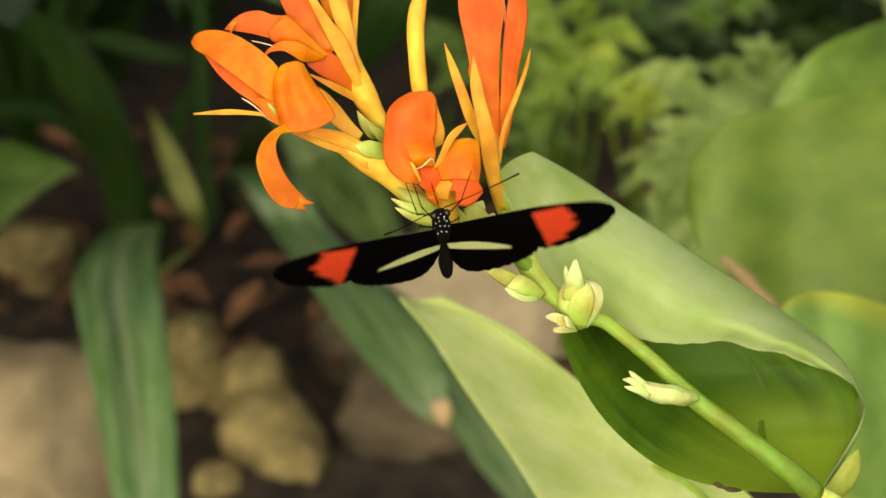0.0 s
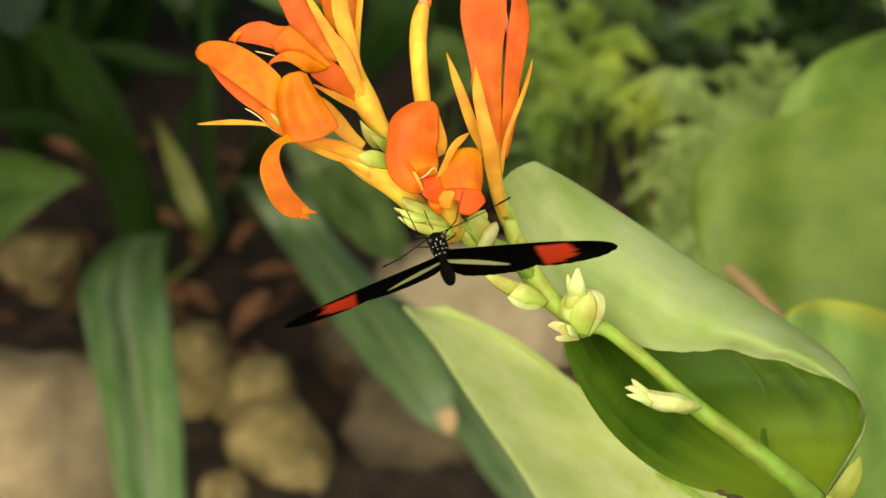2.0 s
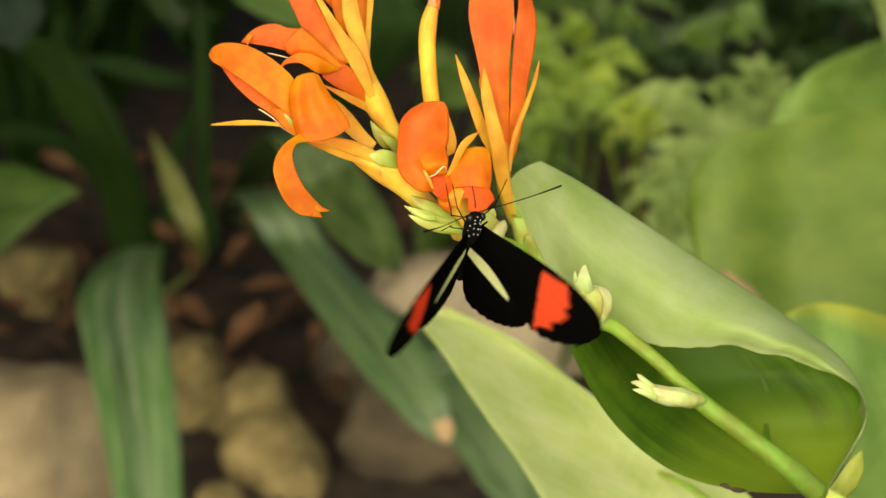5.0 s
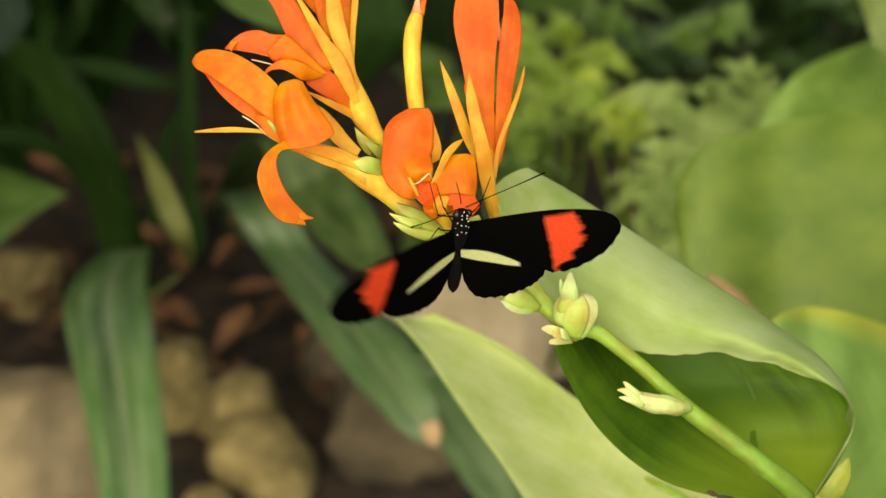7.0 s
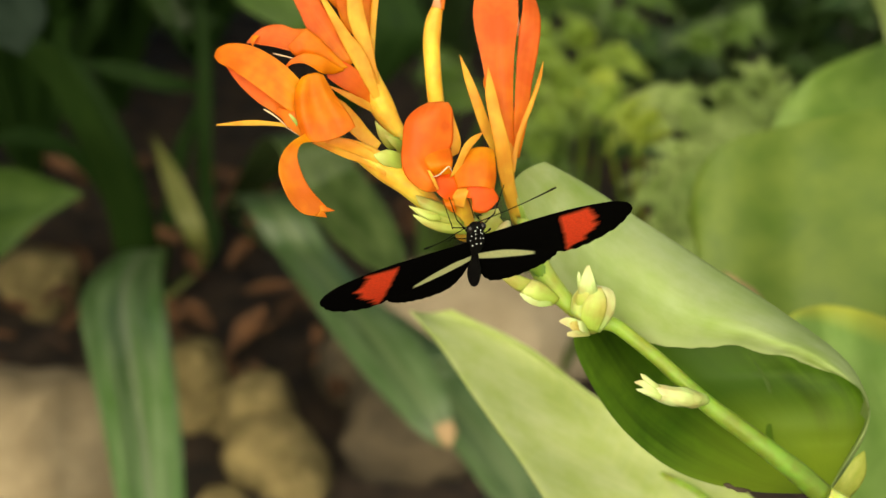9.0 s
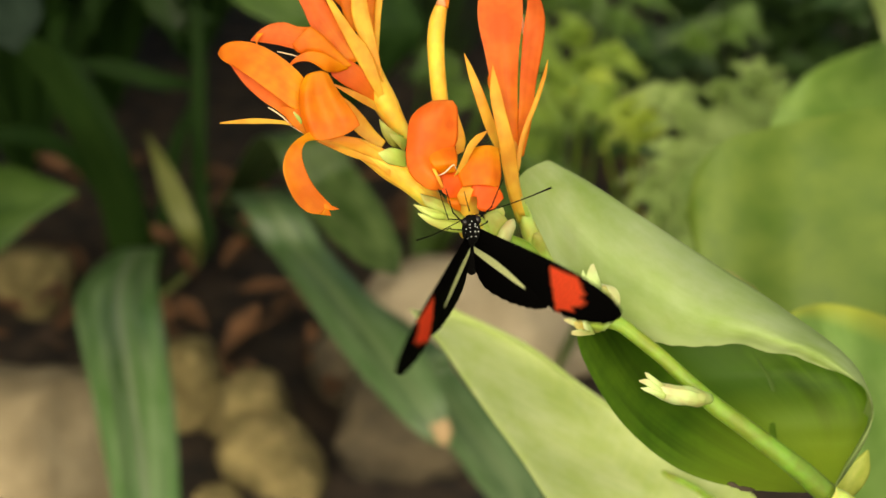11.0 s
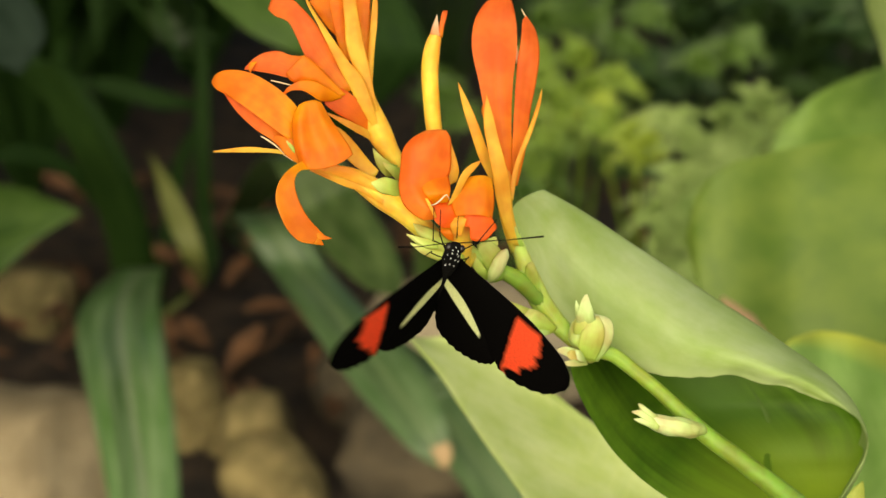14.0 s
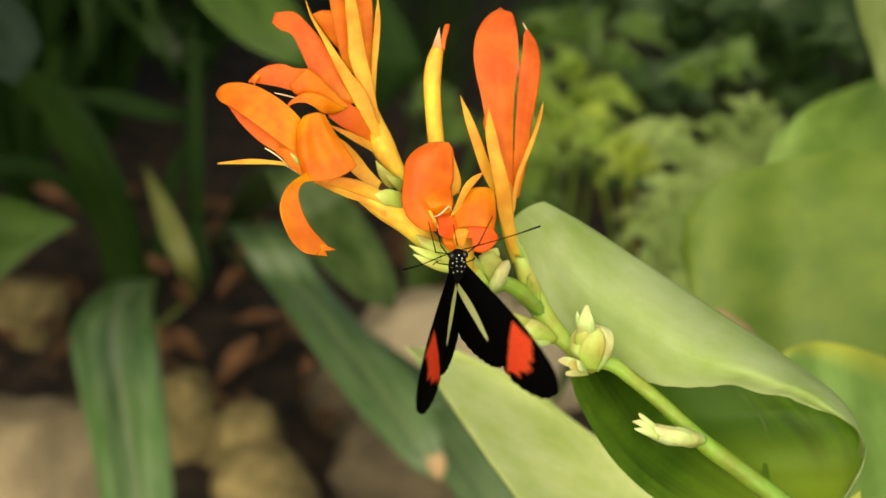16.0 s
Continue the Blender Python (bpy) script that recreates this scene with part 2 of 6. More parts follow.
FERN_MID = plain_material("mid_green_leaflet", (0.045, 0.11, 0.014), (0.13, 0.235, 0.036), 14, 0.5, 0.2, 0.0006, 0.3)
# fern green taken down to near black, as shade between the shrubs
FERN_SHADE = plain_material("shade_dark_leaflet", (0.015, 0.040, 0.007), (0.04, 0.09, 0.016), 9, 0.55, 0.2, 0.0006, 0.2)
# soil brown kept very low, with the shade under the plants included
SOIL = plain_material("dark_soil", (0.006, 0.0045, 0.003), (0.068, 0.042, 0.025), 34, 0.9, 1.0, 0.01)
LITTER = plain_material("brown_leaf_litter", (0.030, 0.016, 0.008), (0.20, 0.092, 0.038), 22, 0.7, 0.4, 0.001)
STONE = plain_material("sandy_stone", (0.24, 0.185, 0.105), (0.46, 0.37, 0.23), 22, 0.85, 0.8, 0.004)
STONE_PALE = plain_material("pale_sandy_stone", (0.34, 0.275, 0.18), (0.48, 0.40, 0.28), 14, 0.85, 0.8, 0.004)
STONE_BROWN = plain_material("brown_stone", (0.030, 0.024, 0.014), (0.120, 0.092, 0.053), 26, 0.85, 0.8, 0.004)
STONE_MOSS = plain_material("mossy_stone", (0.10, 0.080, 0.026), (0.37, 0.29, 0.125), 34, 0.85, 0.8, 0.004)
DRY = plain_material("dry_tan_stalk", (0.26, 0.16, 0.075), (0.42, 0.29, 0.15), 30, 0.7, 0.3, 0.001)
CHAR = plain_material("dark_withered_edge", (0.02, 0.014, 0.008), (0.07, 0.05, 0.02), 60, 0.8, 0.4, 0.0005)
BLACK = plain_material("black_velvet", (0.0025, 0.0025, 0.0025), (0.006, 0.0055, 0.005), 400, 0.9, 0.5, 0.0003)
SPOT = plain_material("white_spot", (0.85, 0.87, 0.84), (0.9, 0.9, 0.88), 300, 0.6, 0.1, 0.0001)
BLACK.node_tree.nodes["Principled BSDF"].inputs["Specular IOR Level"].default_value = 0.08
EYE = plain_material("dark_eye", (0.012, 0.009, 0.008), (0.02, 0.015, 0.012), 500, 0.25, 0.1, 0.0001)


def wing_material(name, red):
    """Velvet black scales, with a ragged red band (forewing) or a yellow bar (hindwing)."""
    m, n, l, p = mat_new(name)
    oc = n.new("ShaderNodeTexCoord").outputs["Object"]
    sep = n.new("ShaderNodeSeparateXYZ")
    l.new(oc, sep.inputs[0])
    def op(kind, a, b=0.0, c=0.0):
        nd = n.new("ShaderNodeMath")
        nd.operation = kind
        for i, v in enumerate((a, b, c)):
            if hasattr(v, "is_linked"):
                l.new(v, nd.inputs[i])
            else:
                nd.inputs[i].default_value = v
        return nd.outputs[0]
    x = op("MULTIPLY", op("ABSOLUTE", sep.outputs["X"]), 100.0)
    y = op("MULTIPLY", sep.outputs["Y"], 100.0)
    rag = noise_node(n, l, stretch(n, l, oc, 110, 300, 110), 1.0, 4, 0.6).outputs["Fac"]
    rag = op("SUBTRACT", rag, 0.5)
    rays = op("SUBTRACT", noise_node(n, l, stretch(n, l, oc, 30, 520, 30), 1.0, 3, 0.6).outputs["Fac"], 0.5)
    fine = noise_node(n, l, oc, 2600, 3).outputs["Fac"]
    if red:
        # inner edge nearly straight, outer edge bulges at mid-wing
        inner = op("MULTIPLY_ADD", y, -0.16, 1.78)
        inner = op("MULTIPLY_ADD", rays, 0.15, op("MULTIPLY_ADD", rag, 0.14, inner))
        bulge = op("SUBTRACT", 1.0, op("MULTIPLY", op("POWER", op("SUBTRACT", y, 0.10), 2.0), 2.0))
        outer = op("MULTIPLY_ADD", bulge, 0.42, 2.16)
        outer = op("MULTIPLY_ADD", rays, 0.6, op("MULTIPLY_ADD", rag, 0.35, outer))
        a = op("MULTIPLY", op("SUBTRACT", x, inner), 10.0)
        b = op("MULTIPLY", op("SUBTRACT", outer, x), 7.0)
        mask = op("MINIMUM", a, b)
        edge = op("SUBTRACT", 0.66, op("ABSOLUTE", op("ADD", y, op("MULTIPLY_ADD", rag, 0.1, 0.10))))
        mask = op("MINIMUM", mask, op("MULTIPLY", edge, 12.0))
        colour = (1.0, 0.125, 0.048)
    else:
        mid = op("MULTIPLY_ADD", x, -0.37, 0.05)
        mid = op("MULTIPLY_ADD", op("POWER", op("SUBTRACT", x, 0.62), 2.0), -0.10, mid)
        half = op("MULTIPLY_ADD", op("POWER", op("ABSOLUTE", op("SUBTRACT", x, 0.55)), 2.0), -0.16, 0.122)
        half = op("MULTIPLY_ADD", rag, 0.05, half)
        d = op("ABSOLUTE", op("SUBTRACT", y, mid))
        mask = op("MULTIPLY", op("SUBTRACT", half, d), 40.0)
        mask = op("MINIMUM", mask, op("MULTIPLY", op("SUBTRACT", 1.27, x), 14.0))
        colour = (0.78, 0.82, 0.46)
    mask = op("MINIMUM", op("MAXIMUM", mask, 0.0), 1.0)
    tone = ramp(n, [(0.3, (0.8, 0.8, 0.8)), (0.7, (1.1, 1.1, 1.1))])
    l.new(fine, tone.inputs[0])
    col = mixed(n, l, mask, (0.003, 0.0027, 0.0025), colour)
    col = mixed(n, l, 0.7, col, tone.outputs[0], "MULTIPLY")
    l.new(col, p.inputs["Base Color"])
    p.inputs["Roughness"].default_value = 0.8
    p.inputs["Specular IOR Level"].default_value = 0.04
    bumped(n, l, p, fine, 0.3, 0.0001)
    thin(n, l, p, col, 0.5)
    return m


FOREWING = wing_material("forewing_scales", True)
HINDWING = wing_material("hindwing_scales", False)

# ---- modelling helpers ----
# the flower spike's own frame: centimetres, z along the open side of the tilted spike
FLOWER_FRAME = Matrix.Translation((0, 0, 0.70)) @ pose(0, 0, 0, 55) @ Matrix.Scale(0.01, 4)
WORLD = Matrix.Identity(4)
HOME = {}


def thing(name, base, label, category, group="", kind=""):
    ob = new(name)
    ob.empty_display_size = 0.02
    ob.location = base
    HOME[ob] = Matrix.Translation(base)
    return tagged(ob, label, category, group, kind)


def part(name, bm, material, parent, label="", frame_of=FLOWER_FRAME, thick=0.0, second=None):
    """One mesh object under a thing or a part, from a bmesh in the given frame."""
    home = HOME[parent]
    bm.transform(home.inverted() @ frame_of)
    me = bpy.data.meshes.new(name)
    bm.to_mesh(me)
    bm.free()
    me.materials.append(material)
    if second:
        me.materials.append(second)
    for f in me.polygons:
        f.use_smooth = True
    ob = new(name, me)
    ob.parent = parent
    HOME[ob] = home
    if thick:
        md = ob.modifiers.new("thickness", "SOLIDIFY")
        md.thickness, md.offset = thick, 0.0
        if second:
            md.material_offset = 1
        even = ob.modifiers.new("even_shading", "WEIGHTED_NORMAL")
        even.mode, even.weight = "FACE_AREA", 85
    return tagged(ob, label)


def spline(pts, n):
    """n points along a smooth curve through pts."""
    p = [Vector(q) for q in pts]
    p = [p[0] * 2 - p[1]] + p + [p[-1] * 2 - p[-2]]
    out = []
    for i in range(n):
        u = i / (n - 1) * (len(p) - 3)
        k = min(int(u), len(p) - 4)
        f = u - k
        a, b, c, d = p[k:k + 4]
        out.append(0.5 * (2 * b + (c - a) * f + (2 * a - 5 * b + 4 * c - d) * f * f + (3 * b - a - 3 * c + d) * f ** 3))
    return out


def values(ws, n):
    return [max(v.x, 0.0) for v in spline([(w, 0, 0) for w in ws], n)]


def skin(bm, rows, closed=False):
    """Faces between rows of points, with UVs: u across, v along."""
    uv = bm.loops.layers.uv.verify()
    grid = [[bm.verts.new(q) for q in r] for r in rows]
    n, m = len(grid), len(grid[0])
    for i in range(n - 1):
        for j in range(m if closed else m - 1):
            j2 = (j + 1) % m
            f = bm.faces.new((grid[i][j], grid[i][j2], grid[i + 1][j2], grid[i + 1][j]))
            span = m if closed else m - 1
            for lp, (a, b) in zip(f.loops, ((i, j), (i, j + 1), (i + 1, j + 1), (i + 1, j))):
                lp[uv].uv = (b / span, a / (n - 1))
    return grid


def ribbon(pts, widths, face=(0, 0, 1), cup=0.0, n=22, m=9, ruffle=0.0, seed=0.0, fold=0.0, bm=None):
    """A petal or leaf along a curve: half-widths along it, cupped towards face."""
    bm = bm or bmesh.new()
    c, w = spline(pts, n), values(widths, n)
    rows = []
    for i in range(n):
        tan = (c[min(i + 1, n - 1)] - c[max(i - 1, 0)]).normalized()
        fv = Vector(face)
        side = tan.cross(fv).normalized()
        nor = side.cross(tan)
        row = []
        for j in range(m):
            v = 2 * j / (m - 1) - 1
            q = c[i] + side * (w[i] * v) + nor * (cup * w[i] * v * v + fold * w[i] * abs(v))
            if ruffle:
                q += nor * ruffle * w[i] * noise.noise(Vector((i * 0.28, v * 1.4, seed))) * (0.3 + abs(v))
                q += side * ruffle * 0.35 * w[i] * v * noise.noise(Vector((i * 0.35, seed, v)))
            row.append(q)
        rows.append(row)
    skin(bm, rows)
    return bm


def tube(pts, radii, n=18, m=12, bm=None, lumpy=0.0, seed=0.0):
    """A round stalk along a curve, closed at both ends."""
    bm = bm or bmesh.new()
    c, r = spline(pts, n), values(radii, n)
    up = Vector((0.3, 0.2, 1))
    rows = []
    for i in range(n):
        tan = (c[min(i + 1, n - 1)] - c[max(i - 1, 0)]).normalized()
        a = tan.cross(up).normalized()
        b = a.cross(tan)
        row = []
        for j in range(m):
            t = 2 * math.pi * j / m
            k = r[i] * (1 + lumpy * noise.noise(Vector((i * 0.3, math.cos(t) * 1.5, math.sin(t) * 1.5 + seed))))
            row.append(c[i] + (a * math.cos(t) + b * math.sin(t)) * k)
        rows.append(row)
    grid = skin(bm, rows, True)
    bm.faces.new(grid[0][::-1])
    bm.faces.new(grid[-1])
    return bm


def blob(centre, size, seed, rough=0.25, sub=3, bm=None):
    """A rounded lump with an uneven outline."""
    bm = bm or bmesh.new()
    made = bmesh.ops.create_icosphere(bm, subdivisions=sub, radius=1.0)["verts"]
    for v in made:
        d = v.co.copy()
        k = 1 + rough * noise.noise(d * 1.2 + Vector((seed, 0, 0))) + rough * 0.45 * noise.noise(d * 3.1 + Vector((0, seed, 0)))
        v.co = Vector(centre) + Vector((d.x * size[0], d.y * size[1], d.z * size[2])) * k
    return bm


def loft(rails, n, m):
    """A leaf blade drawn smoothly across lengthwise rails."""
    bm = bmesh.new()
    runs = [spline(r, n) for r in rails]
    skin(bm, [spline([r[i] for r in runs], m) for i in range(n)])
    return bm


# ---- ground ----
def ground():
    bm = bmesh.new()
    n = 60
    xs = [math.copysign(abs(u) ** 3 * 40, u) for u in np.linspace(-1, 1, n)]
    rows = []
    for y in xs:
        rows.append([Vector((x, y + 1.1, 0.012 * noise.noise(Vector((x * 6, y * 6, 0))) + 0.02 * noise.noise(Vector((x * 1.7, y * 1.7, 4))))) for x in xs])
    skin(bm, rows)
    me = bpy.data.meshes.new("ground")
    bm.to_mesh(me)
    bm.free()
    me.materials.append(SOIL)
    for f in me.polygons:
        f.use_smooth = True
    return tagged(new("ground", me), "dark garden soil under the plants, colour deepened for shade", "soil", kind="structure")


ground()

# ---- the flowering plant ----
plant = thing("canna_plant", (0.14, 0.05, 0.0), "leaning canna plant with orange flowers and broad green leaves", "plant")


def blade(left, right, bulge=0.16, n=26, m=13, ruffle=0.06, crease=0.0):
    """A petal or leaf between its two edges, from base to tip, arched towards the open side."""
    a, b = spline(left, n), spline(right, n)
    seed = len(HOME) * 1.7
    rows = []
    for i in range(n):
        wide = (b[i] - a[i]).length / 2
        row = []
        for j in range(m):
            v = 2 * j / (m - 1) - 1
            lift = bulge * (1 - v * v) - crease * math.exp(-(v * 5) ** 2)
            lift += ruffle * noise.noise(Vector((i * 0.22, v * 1.5, seed))) * (0.5 + abs(v))
            row.append(a[i].lerp(b[i], (v + 1) / 2) + Vector((0, 0, lift * wide)))
        rows.append(row)
    bm = bmesh.new()
    skin(bm, rows)
    return bm


def flower(name, pts, radii, label):
    return part(name, tube(pts, radii, 24, 16), TUBE, plant, label)


def petal(host, left, right, material=ORANGE, bulge=0.16, label="", name="petal", **kw):
    return part(name, blade(left, right, bulge * 0.5, **kw), material, host, label, thick=0.00003)


def wide_petal(host, rails, material, n=28, m=20):
    return part("petal", loft(rails, n, m), material, host, thick=0.00003)


# flower stem, from the soil up to where the flower stalks fork
stem_bm = tube([(3.21, -1.44, -1.45), (3.62, -1.73, -1.50), (4.19, -2.20, -1.50), (4.76, -2.74, -1.50), (5.22, -3.15, -1.50), (5.92, -3.66, -1.55), (6.62, -4.20, -1.65), (7.11, -4.58, -1.80), (7.63, -5.04, -2.00)][::-1] + [(2.68, -1.32, -1.41), (2.27, -0.99, -1.41), (1.98, -0.68, -1.38), (1.70, -0.29, -1.30), (1.51, 0.13, -1.19), (1.34, 0.55, -1.03), (1.18, 1.01, -0.87)], [0.25, 0.24, 0.22, 0.20, 0.19, 0.17, 0.15, 0.15, 0.155, 0.17, 0.19, 0.21, 0.23, 0.21, 0.17, 0.12], 70, 16)
stem = part("stem", stem_bm, STEM, plant, "pale green smooth flower stem")
part("stem", tube([(14, -60, -49), (13.5, -45, -42), (12.5, -22, -22), (10.2, -9.0, -6.0)] + [(8.42, -5.75, -2.60), (7.63, -5.04, -2.00)], [0.34, 0.36, 0.34, 0.30, 0.27, 0.24], 40, 14), STEM, plant, "thick pale green lower stem")
part("stem", tube([(1.89, -0.55, -1.35), (1.50, -0.09, -1.14), (1.14, 0.16, -0.94), (0.73, 0.34, -0.74), (0.36, 0.59, -0.48), (0.09, 0.88, -0.38)], [0.16, 0.20, 0.17, 0.14, 0.13, 0.10], 30, 14), STEM, plant, "pale green side stalk")

# broad leaf, rolled over along its upper edge
LEAF_RAILS = [
    [(7.74, -5.09, -2.60), (6.04, -4.98, -2.40), (4.61, -4.56, -2.20), (3.43, -3.63, -2.00), (2.70, -2.51, -2.40), (2.46, -1.65, -2.90), (2.58, -0.59, -3.30), (2.04, 0.61, -3.20), (1.67, 1.38, -3.00)],
    [(7.91, -5.14, -3.00), (7.16, -4.39, -4.20), (6.12, -3.44, -4.60), (4.90, -2.46, -4.80), (3.90, -1.34, -4.60), (3.01, -0.23, -4.20), (2.43, 0.62, -3.80), (1.99, 1.27, -3.40), (1.73, 1.60, -3.00)],
    [(8.04, -5.11, -3.20), (8.72, -4.26, -4.20), (8.85, -3.25, -4.60), (7.90, -2.11, -4.60), (6.52, -1.17, -4.40), (5.12, -0.30, -4.00), (3.75, 0.54, -3.60), (2.61, 1.35, -3.40), (1.83, 1.82, -3.00)],
    [(8.02, -5.04, -3.20), (8.95, -3.75, -3.90), (8.78, -3.08, -3.00), (8.25, -2.21, -2.70), (6.99, -1.25, -2.70), (5.41, -0.22, -2.80), (3.89, 0.79, -2.90), (2.64, 1.62, -3.00), (1.88, 2.03, -2.80)],
    [(8.06, -5.05, -3.40), (9.03, -3.85, -4.80), (8.63, -3.02, -2.50), (7.51, -2.12, -1.50), (6.22, -1.56, -1.30), (4.75, -0.99, -1.40), (3.30, -0.10, -1.80), (2.14, 0.94, -2.20), (1.39, 1.82, -2.60)],
    [(8.07, -5.07, -3.60), (9.01, -3.93, -5.40), (8.49, -2.84, -2.30), (7.00, -2.21, -1.50), (5.82, -1.88, -1.50), (4.56, -1.92, -1.70), (3.22, -1.52, -2.00), (1.93, -0.24, -2.20), (1.03, 1.42, -2.40)],
]
runs = [spline(r, 72) for r in LEAF_RAILS]
across = [spline([r[i] for r in runs], 40) for i in range(72)]
for i, row in enumerate(across):
    for j, p in enumerate(row):
        # gentle waves that grow towards the free lip
        k = max(0.0, (j - 26) / 13)
        end = min(1.0, i / 12, (71 - i) / 10)
        p.z += (0.14 * noise.noise(Vector((i * 0.16, j * 0.10, 2.0))) + 0.05 * noise.noise(Vector((i * 0.5, j * 0.08, 5.0)))) * end
        p.y += (0.12 * noise.noise(Vector((i * 0.17, 3.0, 0.0))) + 0.03 * noise.noise(Vector((i * 0.6, 7.0, 0.0)))) * k * k * end
leaf_bm = bmesh.new()
skin(leaf_bm, across)
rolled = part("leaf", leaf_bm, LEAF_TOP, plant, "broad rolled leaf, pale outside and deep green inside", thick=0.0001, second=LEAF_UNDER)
# pale lip along the free edge
part("lip", tube([across[i][39] for i in range(19, 66)], [0.003] + [0.008] * 6 + [0.003], 90, 6), LIP, rolled, "thin pale leaf edge")
# midrib, raised a little from the blade
midrib = [tuple(across[i][j] + Vector((0, 0, 0.02))) for i, j in ((9, 7), (14, 9), (20, 11), (27, 12))]
part("vein", ribbon(midrib, [0.02, 0.09, 0.06, 0.004], (0, 0, 1), -0.12, 26, 7), VEIN, rolled)

# lime green leaf hanging lower behind the stem
lime_bm = loft([
    [(3.05, -7.20, -11.00), (2.37, -6.27, -11.50), (1.69, -5.23, -12.50), (0.98, -4.29, -13.50), (0.24, -3.27, -15.00), (-0.42, -2.34, -16.50), (-1.26, -1.39, -18.00)],
    [(4.80, -7.41, -11.50), (3.98, -6.33, -12.00), (3.18, -5.28, -13.00), (2.34, -4.18, -14.00), (1.33, -3.07, -15.50), (0.25, -2.12, -17.00), (-1.01, -1.46, -18.50)],
    [(6.80, -7.55, -11.50), (5.86, -6.33, -12.00), (4.94, -5.28, -13.00), (3.99, -4.18, -14.00), (2.71, -3.07, -15.50), (1.05, -2.00, -17.00), (-0.68, -1.46, -18.50)],
    [(8.90, -7.54, -10.50), (7.86, -6.35, -11.00), (6.86, -5.47, -12.00), (5.38, -4.69, -13.00), (3.54, -3.49, -14.50), (1.99, -2.32, -16.00), (-0.03, -1.35, -18.00)],
], 50, 26)
lime = part("leaf", lime_bm, LEAF_LIME, plant, "broad lime green leaf seen from above", thick=0.0006)
part("stalk", tube([(13.0, -33, -31), (11.0, -17, -17)] + [(7.30, -7.34, -11.00), (4.97, -5.31, -13.30), (2.73, -3.08, -15.80), (-0.69, -1.47, -18.70)], [0.22, 0.18, 0.12, 0.07, 0.05, 0.02], 40, 8), STEM, lime, "pale midrib and stalk")

# open flower reaching to the side
f1 = flower("flower", [(-0.43, 0.88, -0.25), (-1.02, 1.43, -0.15), (-1.48, 1.74, -0.10), (-2.00, 2.08, 0.05), (-2.46, 2.23, 0.20), (-2.89, 2.33, 0.30)], [0.20, 0.25, 0.26, 0.20, 0.14, 0.08], "open orange flower on a yellow tube")
petal(f1, [(-3.02, 3.29, 0.30), (-3.30, 3.64, 0.35), (-3.69, 3.96, 0.30), (-4.14, 4.20, 0.20), (-4.57, 4.27, 0.05), (-4.84, 4.20, -0.10), (-4.94, 4.06, -0.20)], [(-3.19, 2.74, 0.40), (-3.48, 2.95, 0.45), (-3.84, 3.22, 0.40), (-4.24, 3.52, 0.30), (-4.59, 3.75, 0.10), (-4.83, 3.89, -0.05), (-4.94, 4.03, -0.20)], ORANGE, 0.14, crease=0.05)
petal(f1, [(-3.21, 3.04, 0.10), (-3.67, 3.26, 0.10), (-4.12, 3.60, 0.00), (-4.49, 3.79, -0.10), (-4.72, 3.87, -0.20)], [(-3.45, 2.64, 0.20), (-3.71, 2.86, 0.20), (-4.05, 3.09, 0.10), (-4.37, 3.39, 0.00), (-4.56, 3.63, -0.10), (-4.72, 3.86, -0.20)], DEEP, 0.1)
wide_petal(f1, [
    [(-3.13, 3.53, 0.52), (-3.24, 3.29, 0.56), (-3.26, 2.99, 0.60), (-3.20, 2.62, 0.62), (-3.09, 2.32, 0.60)],
    [(-3.03, 3.58, 0.54), (-3.10, 3.23, 0.68), (-3.08, 2.82, 0.76), (-3.00, 2.50, 0.76), (-2.90, 2.23, 0.70)],
    [(-2.91, 3.61, 0.54), (-2.89, 3.23, 0.62), (-2.79, 2.85, 0.66), (-2.66, 2.52, 0.70), (-2.61, 2.25, 0.68)],
    [(-2.81, 3.62, 0.54), (-2.67, 3.23, 0.68), (-2.50, 2.87, 0.76), (-2.35, 2.56, 0.78), (-2.29, 2.36, 0.74)],
    [(-2.69, 3.58, 0.52), (-2.49, 3.23, 0.58), (-2.27, 2.92, 0.66), (-2.12, 2.69, 0.70), (-2.05, 2.53, 0.70)],
], ORANGE, 32, 26)
petal(f1, [(-2.99, 2.44, 0.65), (-3.30, 2.22, 0.90), (-3.48, 1.96, 1.05), (-3.54, 1.66, 1.10), (-3.46, 1.34, 1.10), (-3.31, 1.03, 1.00), (-3.09, 0.82, 0.90), (-2.82, 0.76, 0.80)], [(-2.86, 2.24, 0.65), (-3.07, 2.20, 0.85), (-3.16, 2.07, 0.95), (-3.17, 1.87, 1.00), (-3.07, 1.56, 1.00), (-2.92, 1.29, 0.95), (-2.73, 1.07, 0.85), (-2.62, 0.96, 0.80)], ORANGE, -0.18, n=34)
petal(f1, [(-2.82, 0.76, 0.80), (-2.70, 0.75, 0.78), (-2.62, 0.74, 0.75)], [(-2.72, 0.91, 0.82), (-2.66, 0.85, 0.80), (-2.62, 0.76, 0.75)], ORANGE, 0.0, n=8, m=5)
petal(f1, [(-2.77, 1.03, 0.83), (-2.62, 0.95, 0.80), (-2.46, 0.88, 0.75)], [(-2.74, 0.85, 0.82), (-2.60, 0.85, 0.80), (-2.46, 0.87, 0.75)], ORANGE, 0.0, n=8, m=5)
